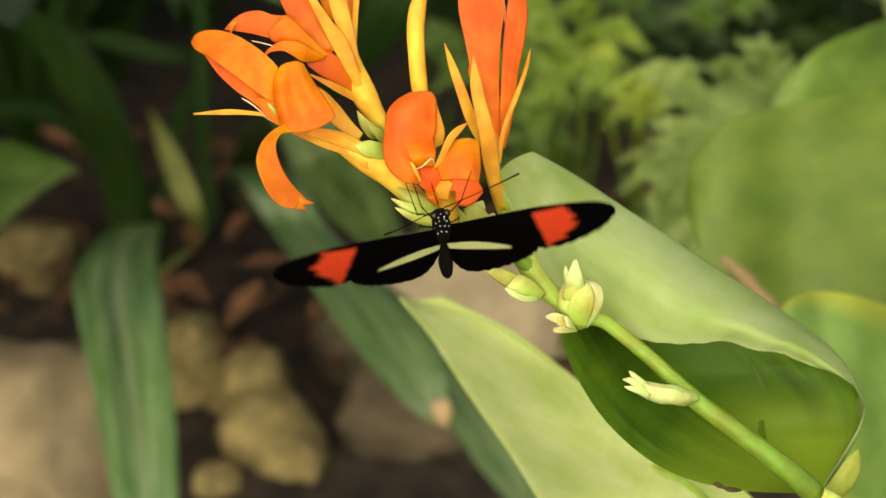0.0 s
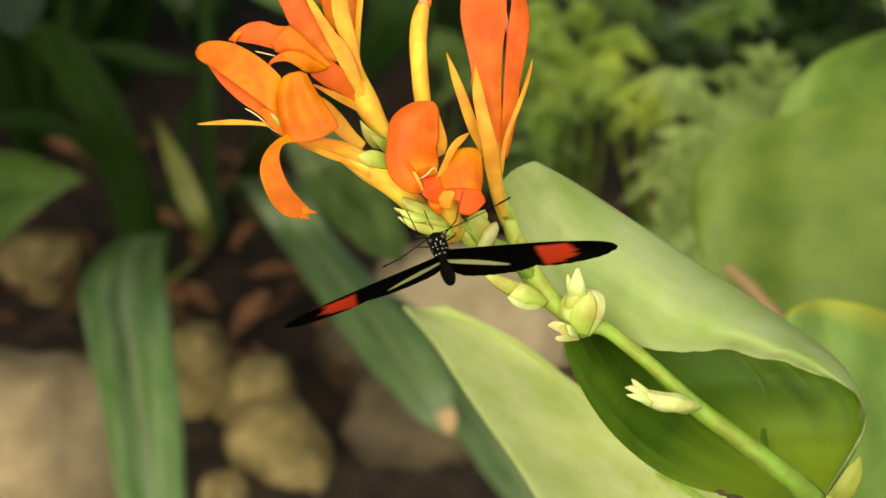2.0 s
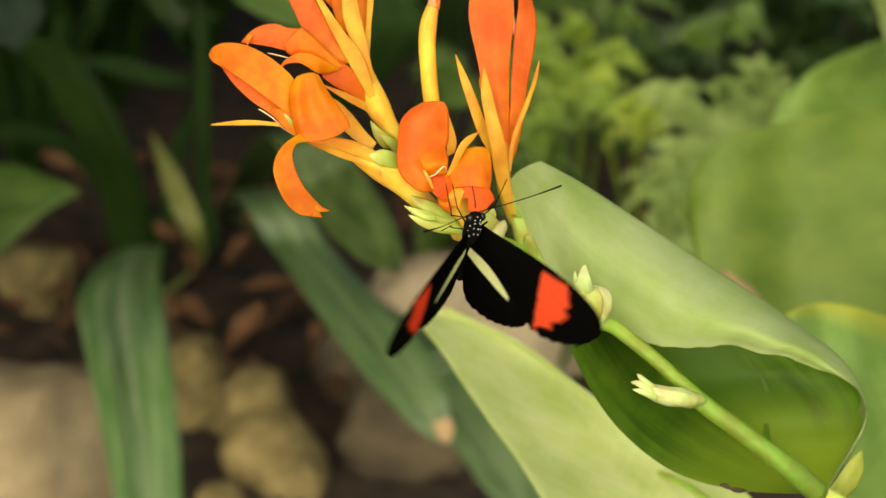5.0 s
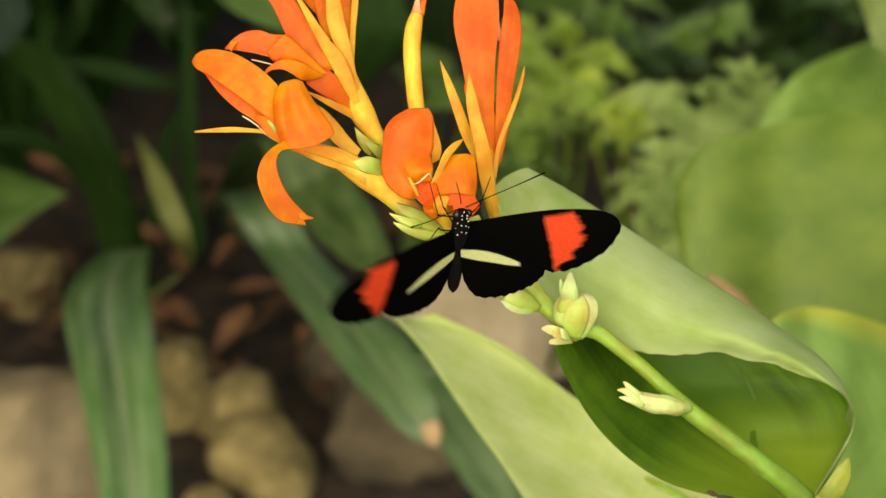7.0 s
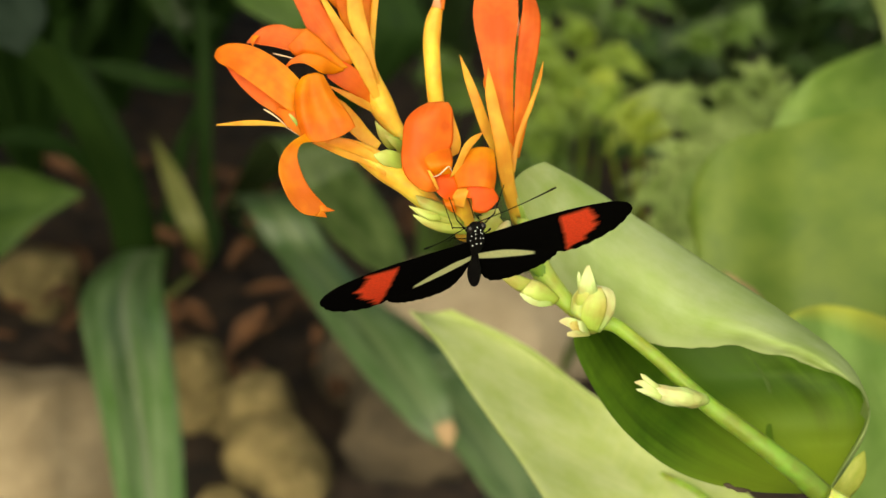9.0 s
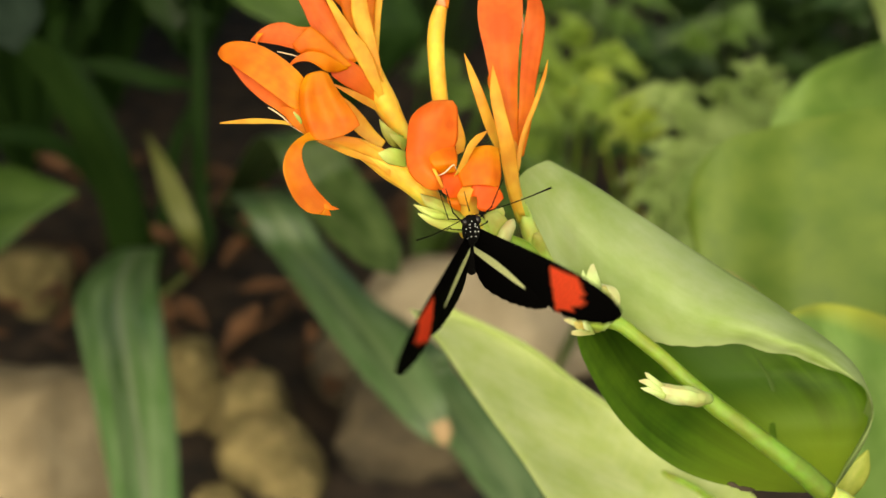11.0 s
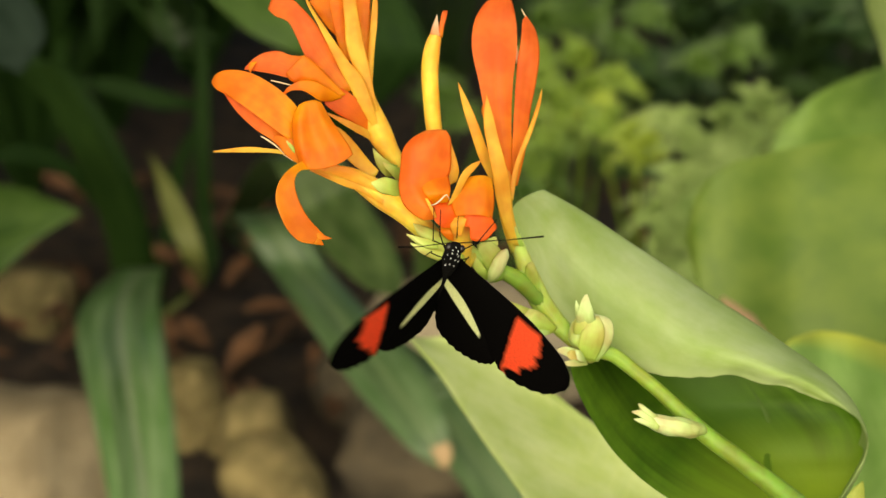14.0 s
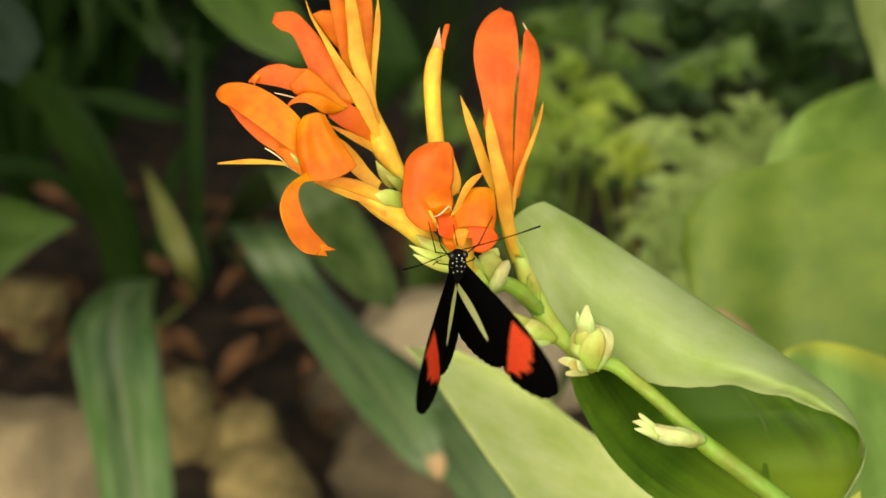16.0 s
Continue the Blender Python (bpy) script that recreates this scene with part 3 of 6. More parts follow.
petal(f1, [(-3.11, 2.59, 0.30), (-3.67, 2.68, 0.10), (-4.24, 2.73, -0.05), (-4.91, 2.67, -0.30)], [(-3.11, 2.50, 0.30), (-3.67, 2.60, 0.10), (-4.24, 2.62, -0.05), (-4.91, 2.64, -0.30)], AMBER, 0.2, name="sepal", label="narrow pointed amber sepal")
petal(f1, [(-1.57, 2.27, -0.20), (-1.80, 2.52, -0.30), (-2.05, 2.84, -0.40), (-2.32, 3.11, -0.45), (-2.58, 3.27, -0.45)], [(-1.66, 2.12, -0.20), (-2.00, 2.32, -0.20), (-2.24, 2.54, -0.25), (-2.46, 2.84, -0.35), (-2.60, 3.22, -0.45)], AMBER, 0.3, name="sepal")
petal(f1, [(-1.47, 1.71, 0.15), (-1.80, 1.93, 0.20), (-2.18, 2.09, 0.25), (-2.58, 2.22, 0.30)], [(-1.47, 1.55, 0.10), (-1.85, 1.80, 0.15), (-2.29, 1.95, 0.20), (-2.94, 2.24, 0.30)], AMBER, 0.25, name="sepal")
petal(f1, [(-1.58, 1.96, 0.18), (-1.85, 2.14, 0.28), (-2.12, 2.28, 0.40), (-2.48, 2.35, 0.50)], [(-1.58, 1.83, 0.18), (-1.93, 1.96, 0.25), (-2.23, 2.07, 0.35), (-2.66, 2.21, 0.50)], AMBER, 0.45, name="sepal")
petal(f1, [(-2.93, 2.47, 0.42), (-3.11, 2.74, 0.46), (-3.31, 2.87, 0.44), (-3.60, 2.94, 0.30)], [(-3.10, 2.33, 0.36), (-3.32, 2.48, 0.40), (-3.49, 2.65, 0.38), (-3.66, 2.90, 0.28)], ORANGE, 0.12)
petal(f1, [(-3.18, 2.62, 0.52), (-3.26, 2.73, 0.54), (-3.37, 2.82, 0.54)], [(-3.22, 2.56, 0.50), (-3.31, 2.67, 0.52), (-3.38, 2.79, 0.54)], GREEN_BRACT, 0.2, n=10, m=6, name="stigma", label="pale green stigma")
part("stamen", tube([(-3.44, 2.58, 0.25), (-3.63, 2.75, 0.30), (-3.79, 2.86, 0.30), (-3.90, 2.92, 0.30)], [0.012, 0.014, 0.018, 0.010], 10, 6), STAMEN, f1, "pale curved stamen")
part("stamen", tube([(-3.11, 2.35, 0.30), (-3.28, 2.45, 0.32), (-3.46, 2.56, 0.30)], [0.010, 0.010, 0.006], 8, 6), STAMEN, f1, "pale curved stamen")

# taller flower behind it
f2 = flower("flower", [(-1.07, 2.28, -1.10), (-1.36, 2.70, -1.00), (-1.59, 3.11, -0.95), (-1.83, 3.60, -0.90), (-1.97, 4.13, -0.95), (-2.02, 4.66, -1.10)], [0.13, 0.20, 0.26, 0.25, 0.18, 0.08], "orange flower with long amber sepals")
petal(f2, [(-2.42, 3.81, -0.51), (-2.74, 4.18, -0.50), (-3.05, 4.57, -0.44), (-3.26, 5.01, -0.43), (-3.43, 5.31, -0.47), (-3.69, 5.44, -0.62), (-3.86, 5.60, -0.77)], [(-2.06, 3.95, -0.50), (-2.39, 4.52, -0.49), (-2.68, 4.98, -0.48), (-2.86, 5.27, -0.47), (-3.12, 5.57, -0.51), (-3.39, 5.80, -0.61), (-3.79, 5.81, -0.76)], DEEP, 0.12, crease=0.04)
petal(f2, [(-3.04, 4.59, -0.29), (-3.34, 4.60, -0.24), (-3.59, 4.68, -0.24), (-3.88, 4.66, -0.30), (-4.12, 4.53, -0.35), (-4.30, 4.35, -0.41)], [(-3.11, 4.15, -0.26), (-3.39, 4.14, -0.21), (-3.68, 4.21, -0.21), (-3.94, 4.26, -0.26), (-4.15, 4.30, -0.33), (-4.30, 4.32, -0.41)], DEEP, -0.3)
petal(f2, [(-4.17, 4.46, -0.29), (-4.21, 4.35, -0.26), (-4.17, 4.24, -0.26)], [(-4.03, 4.47, -0.26), (-4.11, 4.35, -0.24), (-4.16, 4.23, -0.26)], ORANGE, 0.1, n=8, m=5)
petal(f2, [(-2.24, 3.81, -0.31), (-2.56, 4.14, -0.20), (-2.84, 4.42, -0.12), (-3.07, 4.59, -0.09)], [(-2.44, 3.74, -0.31), (-2.90, 3.98, -0.16), (-3.30, 4.04, -0.11), (-3.44, 4.22, -0.11)], ORANGE, 0.35)
petal(f2, [(-2.30, 3.74, -0.26), (-2.60, 3.93, -0.01), (-2.88, 4.04, 0.09), (-3.15, 4.04, 0.14), (-3.38, 3.91, 0.13), (-3.51, 3.76, 0.08)], [(-2.53, 3.66, -0.22), (-2.75, 3.66, -0.02), (-2.93, 3.77, 0.08), (-3.11, 3.85, 0.13), (-3.34, 3.83, 0.13), (-3.49, 3.72, 0.08)], ORANGE, 0.25)
petal(f2, [(-1.58, 3.17, -0.87), (-1.93, 3.65, -0.53), (-2.35, 3.95, -0.33), (-2.74, 3.88, -0.29)], [(-1.63, 3.03, -0.88), (-2.13, 3.28, -0.52), (-2.42, 3.43, -0.37), (-2.65, 3.60, -0.30)], DEEP, 0.12)
petal(f2, [(-1.63, 3.03, -0.88), (-2.11, 3.28, -0.54), (-2.62, 3.46, -0.42)], [(-1.67, 2.89, -0.88), (-2.13, 3.12, -0.55), (-2.62, 3.42, -0.42)], AMBER, 0.2, name="sepal")
petal(f2, [(-1.63, 3.02, -0.78), (-1.93, 3.54, -0.53), (-2.24, 4.08, -0.40), (-2.45, 4.49, -0.29), (-2.62, 4.84, -0.23), (-2.85, 5.30, -0.27), (-3.04, 5.66, -0.36), (-3.16, 6.06, -0.55), (-3.29, 6.54, -0.74)], [(-1.56, 3.04, -0.78), (-1.69, 3.60, -0.53), (-1.90, 4.14, -0.40), (-2.19, 4.49, -0.29), (-2.40, 4.79, -0.23), (-2.67, 5.19, -0.27), (-2.95, 5.61, -0.36), (-3.15, 6.06, -0.55), (-3.29, 6.55, -0.74)], AMBER, 0.28, n=36, name="sepal", label="long pointed amber sepal")
petal(f2, [(-1.67, 3.37, -0.77), (-1.90, 3.89, -0.56), (-2.11, 4.38, -0.47), (-2.25, 4.86, -0.43), (-2.28, 5.33, -0.46), (-2.35, 6.06, -0.64), (-2.39, 6.80, -0.92)], [(-1.58, 3.37, -0.77), (-1.67, 3.84, -0.56), (-1.75, 4.29, -0.47), (-1.86, 4.75, -0.43), (-1.98, 5.33, -0.46), (-2.12, 6.06, -0.64), (-2.36, 6.83, -0.92)], AMBER, 0.28, n=34, name="sepal", label="long pointed amber sepal")
petal(f2, [(-1.79, 4.04, -0.80), (-1.81, 4.55, -0.73), (-1.78, 5.14, -0.77), (-1.73, 5.74, -0.85), (-1.68, 6.19, -1.03)], [(-1.72, 4.09, -0.80), (-1.68, 4.73, -0.73), (-1.63, 5.26, -0.76), (-1.62, 5.74, -0.85), (-1.68, 6.21, -1.03)], AMBER, 0.3, n=30, name="sepal", label="long pointed amber sepal")
petal(f2, [(-2.33, 4.57, -0.89), (-2.50, 5.15, -0.87), (-2.62, 5.75, -0.95), (-2.75, 6.49, -1.13)], [(-2.12, 4.57, -0.89), (-2.22, 5.15, -0.87), (-2.29, 5.75, -0.95), (-2.49, 6.60, -1.13)], ORANGE, 0.3)
petal(f2, [(-1.98, 4.46, -0.94), (-2.03, 5.17, -0.97), (-2.13, 5.88, -1.05), (-2.23, 6.62, -1.23)], [(-1.75, 4.46, -0.94), (-1.78, 5.17, -0.97), (-1.78, 5.88, -1.04), (-1.86, 6.50, -1.23)], ORANGE, 0.3)
petal(f2, [(-2.27, 4.95, -1.08), (-2.58, 5.19, -1.17), (-2.85, 5.54, -1.26), (-3.06, 5.86, -1.36)], [(-2.20, 5.41, -1.06), (-2.31, 5.72, -1.15), (-2.49, 5.91, -1.25), (-2.85, 5.95, -1.35)], ORANGE, 0.3)
part("stamen", tube([(-3.30, 3.96, -0.01), (-3.51, 4.01, 0.04), (-3.73, 4.06, 0.04)], [0.010, 0.015, 0.012], 10, 6), STAMEN, f2, "pale curved stamen")
petal(f2, [(-1.21, 2.21, -0.75), (-1.43, 2.18, -0.60), (-1.63, 2.42, -0.55), (-1.71, 2.74, -0.60)], [(-1.21, 2.41, -0.70), (-1.34, 2.45, -0.55), (-1.54, 2.60, -0.52), (-1.70, 2.75, -0.60)], GREEN_BRACT, 0.35, name="bract", label="pale green bract")
petal(f2, [(-1.19, 2.05, -0.60), (-1.30, 2.18, -0.50), (-1.43, 2.33, -0.48), (-1.50, 2.45, -0.50)], [(-1.14, 2.34, -0.60), (-1.25, 2.38, -0.50), (-1.37, 2.42, -0.48), (-1.49, 2.46, -0.50)], GREEN_BRACT, 0.3, name="bract", label="pale green bract")
petal(f1, [(-1.15, 2.04, 0.05), (-1.27, 2.08, 0.15), (-1.47, 2.11, 0.22), (-1.71, 2.01, 0.25)], [(-1.15, 1.71, 0.05), (-1.32, 1.76, 0.15), (-1.52, 1.80, 0.22), (-1.70, 1.97, 0.25)], GREEN_BRACT, 0.5, name="bract", label="pale green bract")

# closed bud on a long tube
f3 = flower("flower_bud", [(-0.34, 2.49, -1.13), (-0.46, 3.16, -1.01), (-0.52, 3.76, -0.90), (-0.55, 4.34, -0.88), (-0.51, 4.78, -0.87), (-0.41, 5.16, -0.85)], [0.12, 0.165, 0.17, 0.178, 0.172, 0.115], "closed yellow flower bud with a red tip")
petal(f3, [(-0.42, 5.03, -0.78), (-0.37, 5.26, -0.75), (-0.30, 5.55, -0.79), (-0.27, 5.59, -0.84)], [(-0.29, 5.03, -0.78), (-0.26, 5.26, -0.75), (-0.20, 5.48, -0.79), (-0.19, 5.59, -0.84)], DEEP, 0.3, n=14, m=7)
petal(f3, [(-0.55, 5.10, -0.76), (-0.50, 5.25, -0.71), (-0.41, 5.49, -0.70)], [(-0.34, 5.05, -0.74), (-0.37, 5.23, -0.69), (-0.40, 5.49, -0.70)], BUD_TIP, 0.3, name="sepal", label="papery pinkish bud scale", n=14, m=7)

# open flower that the butterfly drinks from
f4 = flower("flower", [(0.36, 0.63, -0.48)][:1] + [(0.11, 0.46, -0.35), (0.07, 0.84, -0.10), (0.01, 1.17, 0.10), (-0.10, 1.41, 0.25)], [0.12, 0.20, 0.23, 0.24, 0.18], "open orange flower facing outwards")
wide_petal(f4, [
    [(-0.44, 1.25, 0.65), (-0.71, 1.26, 0.75), (-1.03, 1.51, 0.73), (-1.15, 1.85, 0.66), (-1.13, 2.23, 0.59), (-1.08, 2.62, 0.61), (-0.90, 2.86, 0.57), (-0.64, 3.02, 0.50)],
    [(-0.43, 1.28, 0.69), (-0.58, 1.42, 0.82), (-0.79, 1.65, 0.84), (-0.89, 1.94, 0.75), (-0.88, 2.23, 0.73), (-0.85, 2.63, 0.73), (-0.73, 2.88, 0.64), (-0.54, 3.03, 0.52)],
    [(-0.42, 1.30, 0.69), (-0.49, 1.45, 0.79), (-0.60, 1.64, 0.78), (-0.65, 1.91, 0.69), (-0.60, 2.19, 0.70), (-0.51, 2.61, 0.73), (-0.44, 2.88, 0.68), (-0.39, 3.04, 0.53)],
    [(-0.41, 1.31, 0.63), (-0.44, 1.47, 0.66), (-0.44, 1.61, 0.58), (-0.33, 1.87, 0.51), (-0.14, 2.21, 0.52), (-0.12, 2.60, 0.55), (-0.13, 2.87, 0.54), (-0.22, 3.03, 0.50)],
], HOOD, 44, 24)
petal(f4, [(-0.49, 1.56, 0.64), (-0.62, 1.71, 0.78), (-0.70, 1.89, 0.71), (-0.67, 2.12, 0.55)], [(-0.18, 1.60, 0.62), (-0.14, 1.78, 0.71), (-0.14, 1.94, 0.65), (-0.19, 2.15, 0.48)], ORANGE, 0.30, n=20)
petal(f4, [(-0.56, 1.56, 0.58), (-0.52, 1.36, 0.65), (-0.42, 1.20, 0.69), (-0.29, 1.09, 0.65)], [(-0.15, 1.66, 0.50), (-0.02, 1.47, 0.52), (0.02, 1.27, 0.51), (-0.12, 1.09, 0.55)], SCARLET, 0.06, n=18, m=12)
petal(f4, [(-0.64, 1.66, 0.86), (-0.54, 1.45, 0.89), (-0.45, 1.27, 0.83)], [(-0.58, 1.66, 0.86), (-0.48, 1.48, 0.90), (-0.40, 1.29, 0.83)], AMBER, 0.1, n=12, m=5)
petal(f4, [(-0.15, 1.96, 0.20), (-0.18, 2.40, 0.26), (-0.16, 2.79, 0.32)], [(0.00, 2.04, 0.16), (0.03, 2.31, 0.22), (-0.13, 2.83, 0.32)], AMBER, 0.25, name="sepal")
petal(f4, [(-0.20, 1.53, 0.55), (-0.04, 1.88, 0.66), (0.07, 2.14, 0.66), (0.24, 2.33, 0.60), (0.47, 2.44, 0.48)], [(0.00, 1.62, 0.52), (0.12, 1.92, 0.60), (0.24, 2.12, 0.60), (0.35, 2.25, 0.56), (0.48, 2.43, 0.48)], AMBER, 0.2)
wide_petal(f4, [
    [(0.17, 2.08, 0.40), (-0.02, 1.88, 0.50), (-0.12, 1.60, 0.54), (-0.04, 1.31, 0.58)],
    [(0.32, 2.13, 0.46), (0.24, 1.86, 0.60), (0.18, 1.57, 0.68), (0.22, 1.34, 0.72)],
    [(0.52, 2.14, 0.46), (0.53, 1.86, 0.60), (0.52, 1.56, 0.68), (0.49, 1.33, 0.72)],
    [(0.69, 2.09, 0.38), (0.72, 1.84, 0.50), (0.73, 1.56, 0.54), (0.69, 1.27, 0.54)],
], ORANGE)
petal(f4, [(-0.07, 1.32, 0.50), (-0.14, 1.15, 0.58), (-0.09, 0.97, 0.50)], [(0.20, 1.33, 0.62), (0.15, 1.16, 0.66), (0.09, 0.92, 0.55)], AMBER, 0.15, n=14, m=8)
petal(f4, [(0.10, 1.19, 0.57), (0.17, 1.36, 0.64), (0.35, 1.44, 0.66), (0.59, 1.40, 0.62), (0.76, 1.17, 0.54)], [(0.11, 1.12, 0.63), (0.24, 1.09, 0.69), (0.27, 0.86, 0.68), (0.54, 0.84, 0.64), (0.78, 1.09, 0.57)], SCARLET, 0.0, n=20, m=12)
petal(f4, [(-0.35, 1.12, 0.40), (-0.31, 0.99, 0.44), (-0.17, 0.86, 0.36)], [(-0.07, 1.10, 0.44), (-0.07, 0.97, 0.44), (-0.07, 0.84, 0.36)], ORANGE, 0.2, n=12, m=6)
part("stamen", tube([(-0.52, 1.52, 0.94), (-0.40, 1.56, 1.04), (-0.28, 1.67, 1.06), (-0.21, 1.72, 1.05), (-0.15, 1.62, 0.96)], [0.010, 0.014, 0.015, 0.012, 0.007], 14, 6), STAMEN, f4, "pale forked stamen")

# tall upright flower
f5 = flower("flower", [(1.23, 0.69, -1.00), (1.10, 1.08, -0.80), (0.99, 1.52, -0.65), (0.97, 2.03, -0.70), (1.00, 2.66, -0.85)], [0.13, 0.14, 0.15, 0.17, 0.12], "tall upright orange flower with pointed sepals")
petal(f5, [(1.00, 1.99, -0.64), (0.76, 2.68, -0.52), (0.57, 3.43, -0.45), (0.45, 4.04, -0.43), (0.33, 4.59, -0.46), (0.30, 5.00, -0.55), (0.38, 5.43, -0.69), (0.58, 5.75, -0.83), (0.87, 5.97, -1.02)], [(1.16, 2.00, -0.69), (1.12, 2.69, -0.62), (1.11, 3.44, -0.54), (1.14, 4.13, -0.52), (1.21, 4.71, -0.55), (1.22, 5.19, -0.64), (1.17, 5.59, -0.73), (1.10, 5.83, -0.87), (0.96, 5.90, -1.02)], DEEP, 0.14, n=40, m=15, crease=0.03)
petal(f5, [(1.06, 2.00, -0.74), (1.12, 2.69, -0.67), (1.17, 3.68, -0.64), (1.23, 4.49, -0.66), (1.31, 5.02, -0.69), (1.34, 5.37, -0.83), (1.41, 5.50, -0.93)], [(1.24, 2.00, -0.79), (1.41, 2.76, -0.76), (1.50, 3.51, -0.74), (1.64, 4.22, -0.77), (1.69, 4.78, -0.80), (1.61, 5.21, -0.89), (1.42, 5.51, -0.93)], DEEP, 0.16, n=36, crease=0.03)
petal(f5, [(0.92, 2.60, -1.02), (0.59, 3.30, -1.00), (0.51, 3.59, -0.99), (0.62, 3.90, -1.08), (0.93, 4.87, -1.35)], [(1.21, 2.60, -1.02), (1.10, 3.31, -1.10), (1.10, 3.78, -1.08), (1.14, 4.26, -1.17), (1.23, 4.93, -1.35)], ORANGE, 0.2)
petal(f5, [(0.74, 2.00, -0.60), (0.46, 2.51, -0.40), (0.27, 3.05, -0.25), (0.12, 3.54, -0.25), (0.02, 4.06, -0.40)], [(0.83, 2.25, -0.60), (0.60, 2.77, -0.40), (0.43, 3.21, -0.25), (0.24, 3.65, -0.25), (0.03, 4.07, -0.40)], AMBER, 0.28, n=30, name="sepal", label="pointed amber sepal")
petal(f5, [(1.15, 0.78, -0.75), (0.95, 1.21, -0.50), (0.79, 1.70, -0.30), (0.71, 2.22, -0.10), (0.60, 2.77, -0.02), (0.53, 3.27, -0.08), (0.59, 3.81, -0.25)], [(1.27, 0.78, -0.75), (1.14, 1.24, -0.50), (1.08, 1.88, -0.30), (1.00, 2.31, -0.10), (0.87, 2.77, -0.02), (0.74, 3.30, -0.08), (0.60, 3.82, -0.25)], AMBER, 0.28, n=34, name="sepal", label="pointed amber sepal")
petal(f5, [(1.05, 1.69, -0.50), (1.09, 2.06, -0.45), (1.18, 2.45, -0.40), (1.35, 2.90, -0.40), (1.53, 3.37, -0.45), (1.73, 3.97, -0.65)], [(1.14, 1.69, -0.50), (1.22, 2.18, -0.45), (1.35, 2.62, -0.40), (1.52, 3.06, -0.40), (1.68, 3.57, -0.45), (1.74, 3.96, -0.65)], AMBER, 0.28, n=30, name="sepal", label="pointed amber sepal")
part("stamen", tube([(1.24, 4.51, -0.81), (1.22, 4.79, -0.85), (1.19, 5.00, -0.85)], [0.03, 0.04, 0.012], 8, 6), STAMEN, f5, "pale stamen")
part("stamen", tube([(1.42, 5.48, -0.93), (1.37, 5.56, -0.95), (1.33, 5.64, -0.98)], [0.014, 0.014, 0.008], 8, 6), STAMEN, f5, "pale thread at a petal tip")


# bracts and small pods along the stem
def bract(left, right, bulge=0.35, material=PALE, label="pale green bract", parent=None, name="bract", ruffle=0.14):
    return part(name, blade(left, right, bulge, 18, 11, ruffle), material, parent or plant, label, thick=0.00005)


bract([(0.01, 0.76, 0.10), (-0.35, 0.84, 0.22), (-0.74, 0.92, 0.28), (-1.01, 0.99, 0.26)], [(0.07, 0.54, 0.10), (-0.35, 0.60, 0.20), (-0.72, 0.73, 0.26), (-1.00, 0.96, 0.26)], 0.3)
bract([(0.13, 0.58, 0.15), (-0.35, 0.65, 0.28), (-0.70, 0.75, 0.33), (-0.93, 0.81, 0.30)], [(0.18, 0.41, 0.10), (-0.31, 0.44, 0.25), (-0.68, 0.58, 0.32), (-0.92, 0.78, 0.30)], 0.3)
bract([(0.07, 0.76, 0.02), (-0.26, 1.00, 0.15), (-0.61, 1.13, 0.20), (-0.88, 1.20, 0.20)], [(0.11, 0.54, 0.02), (-0.21, 0.67, 0.18), (-0.50, 0.80, 0.24), (-0.79, 0.98, 0.24)], 0.35, GREEN_BRACT)
bract([(-0.39, 0.80, 0.32), (-0.61, 0.82, 0.38), (-0.85, 0.89, 0.36)], [(-0.37, 0.69, 0.32), (-0.61, 0.70, 0.38), (-0.83, 0.84, 0.36)], 0.2)
bract([(0.75, 0.02, -0.75), (0.63, 0.22, -0.54), (0.47, 0.52, -0.44), (0.40, 0.79, -0.43)], [(0.96, 0.09, -0.74), (0.98, 0.45, -0.53), (0.88, 0.70, -0.43), (0.68, 0.88, -0.43)], 0.3, GREEN_BRACT)
bract([(0.57, 0.09, -0.70), (0.40, 0.24, -0.49), (0.24, 0.47, -0.39), (0.19, 0.66, -0.38)], [(0.75, 0.04, -0.69), (0.61, 0.27, -0.49), (0.44, 0.50, -0.39), (0.33, 0.66, -0.38)], 0.3)
bract([(0.45, 0.84, -0.53), (0.61, 0.91, -0.58), (0.77, 0.96, -0.59)], [(0.70, 0.66, -0.53), (0.84, 0.80, -0.58), (0.80, 0.95, -0.59)], 0.2)
part("pod", tube([(0.68, 0.06, -0.49), (0.75, 0.20, -0.35), (0.84, 0.39, -0.31), (0.94, 0.57, -0.34), (1.00, 0.68, -0.43)], [0.06, 0.125, 0.145, 0.12, 0.04], 16, 12, lumpy=0.12), CREAM, plant, "small pale oval pod")
bract([(1.53, -0.03, -1.04), (1.41, 0.20, -0.94), (1.43, 0.39, -0.88), (1.55, 0.46, -0.93)], [(1.71, -0.17, -1.04), (1.69, 0.09, -0.94), (1.64, 0.29, -0.88), (1.56, 0.46, -0.93)], 0.3, GREEN_BRACT)
bract([(1.15, 0.78, -0.77), (1.11, 1.01, -0.69), (1.13, 1.17, -0.67)], [(1.38, 0.76, -0.82), (1.29, 0.98, -0.72), (1.22, 1.17, -0.69)], 0.3, GREEN_BRACT)
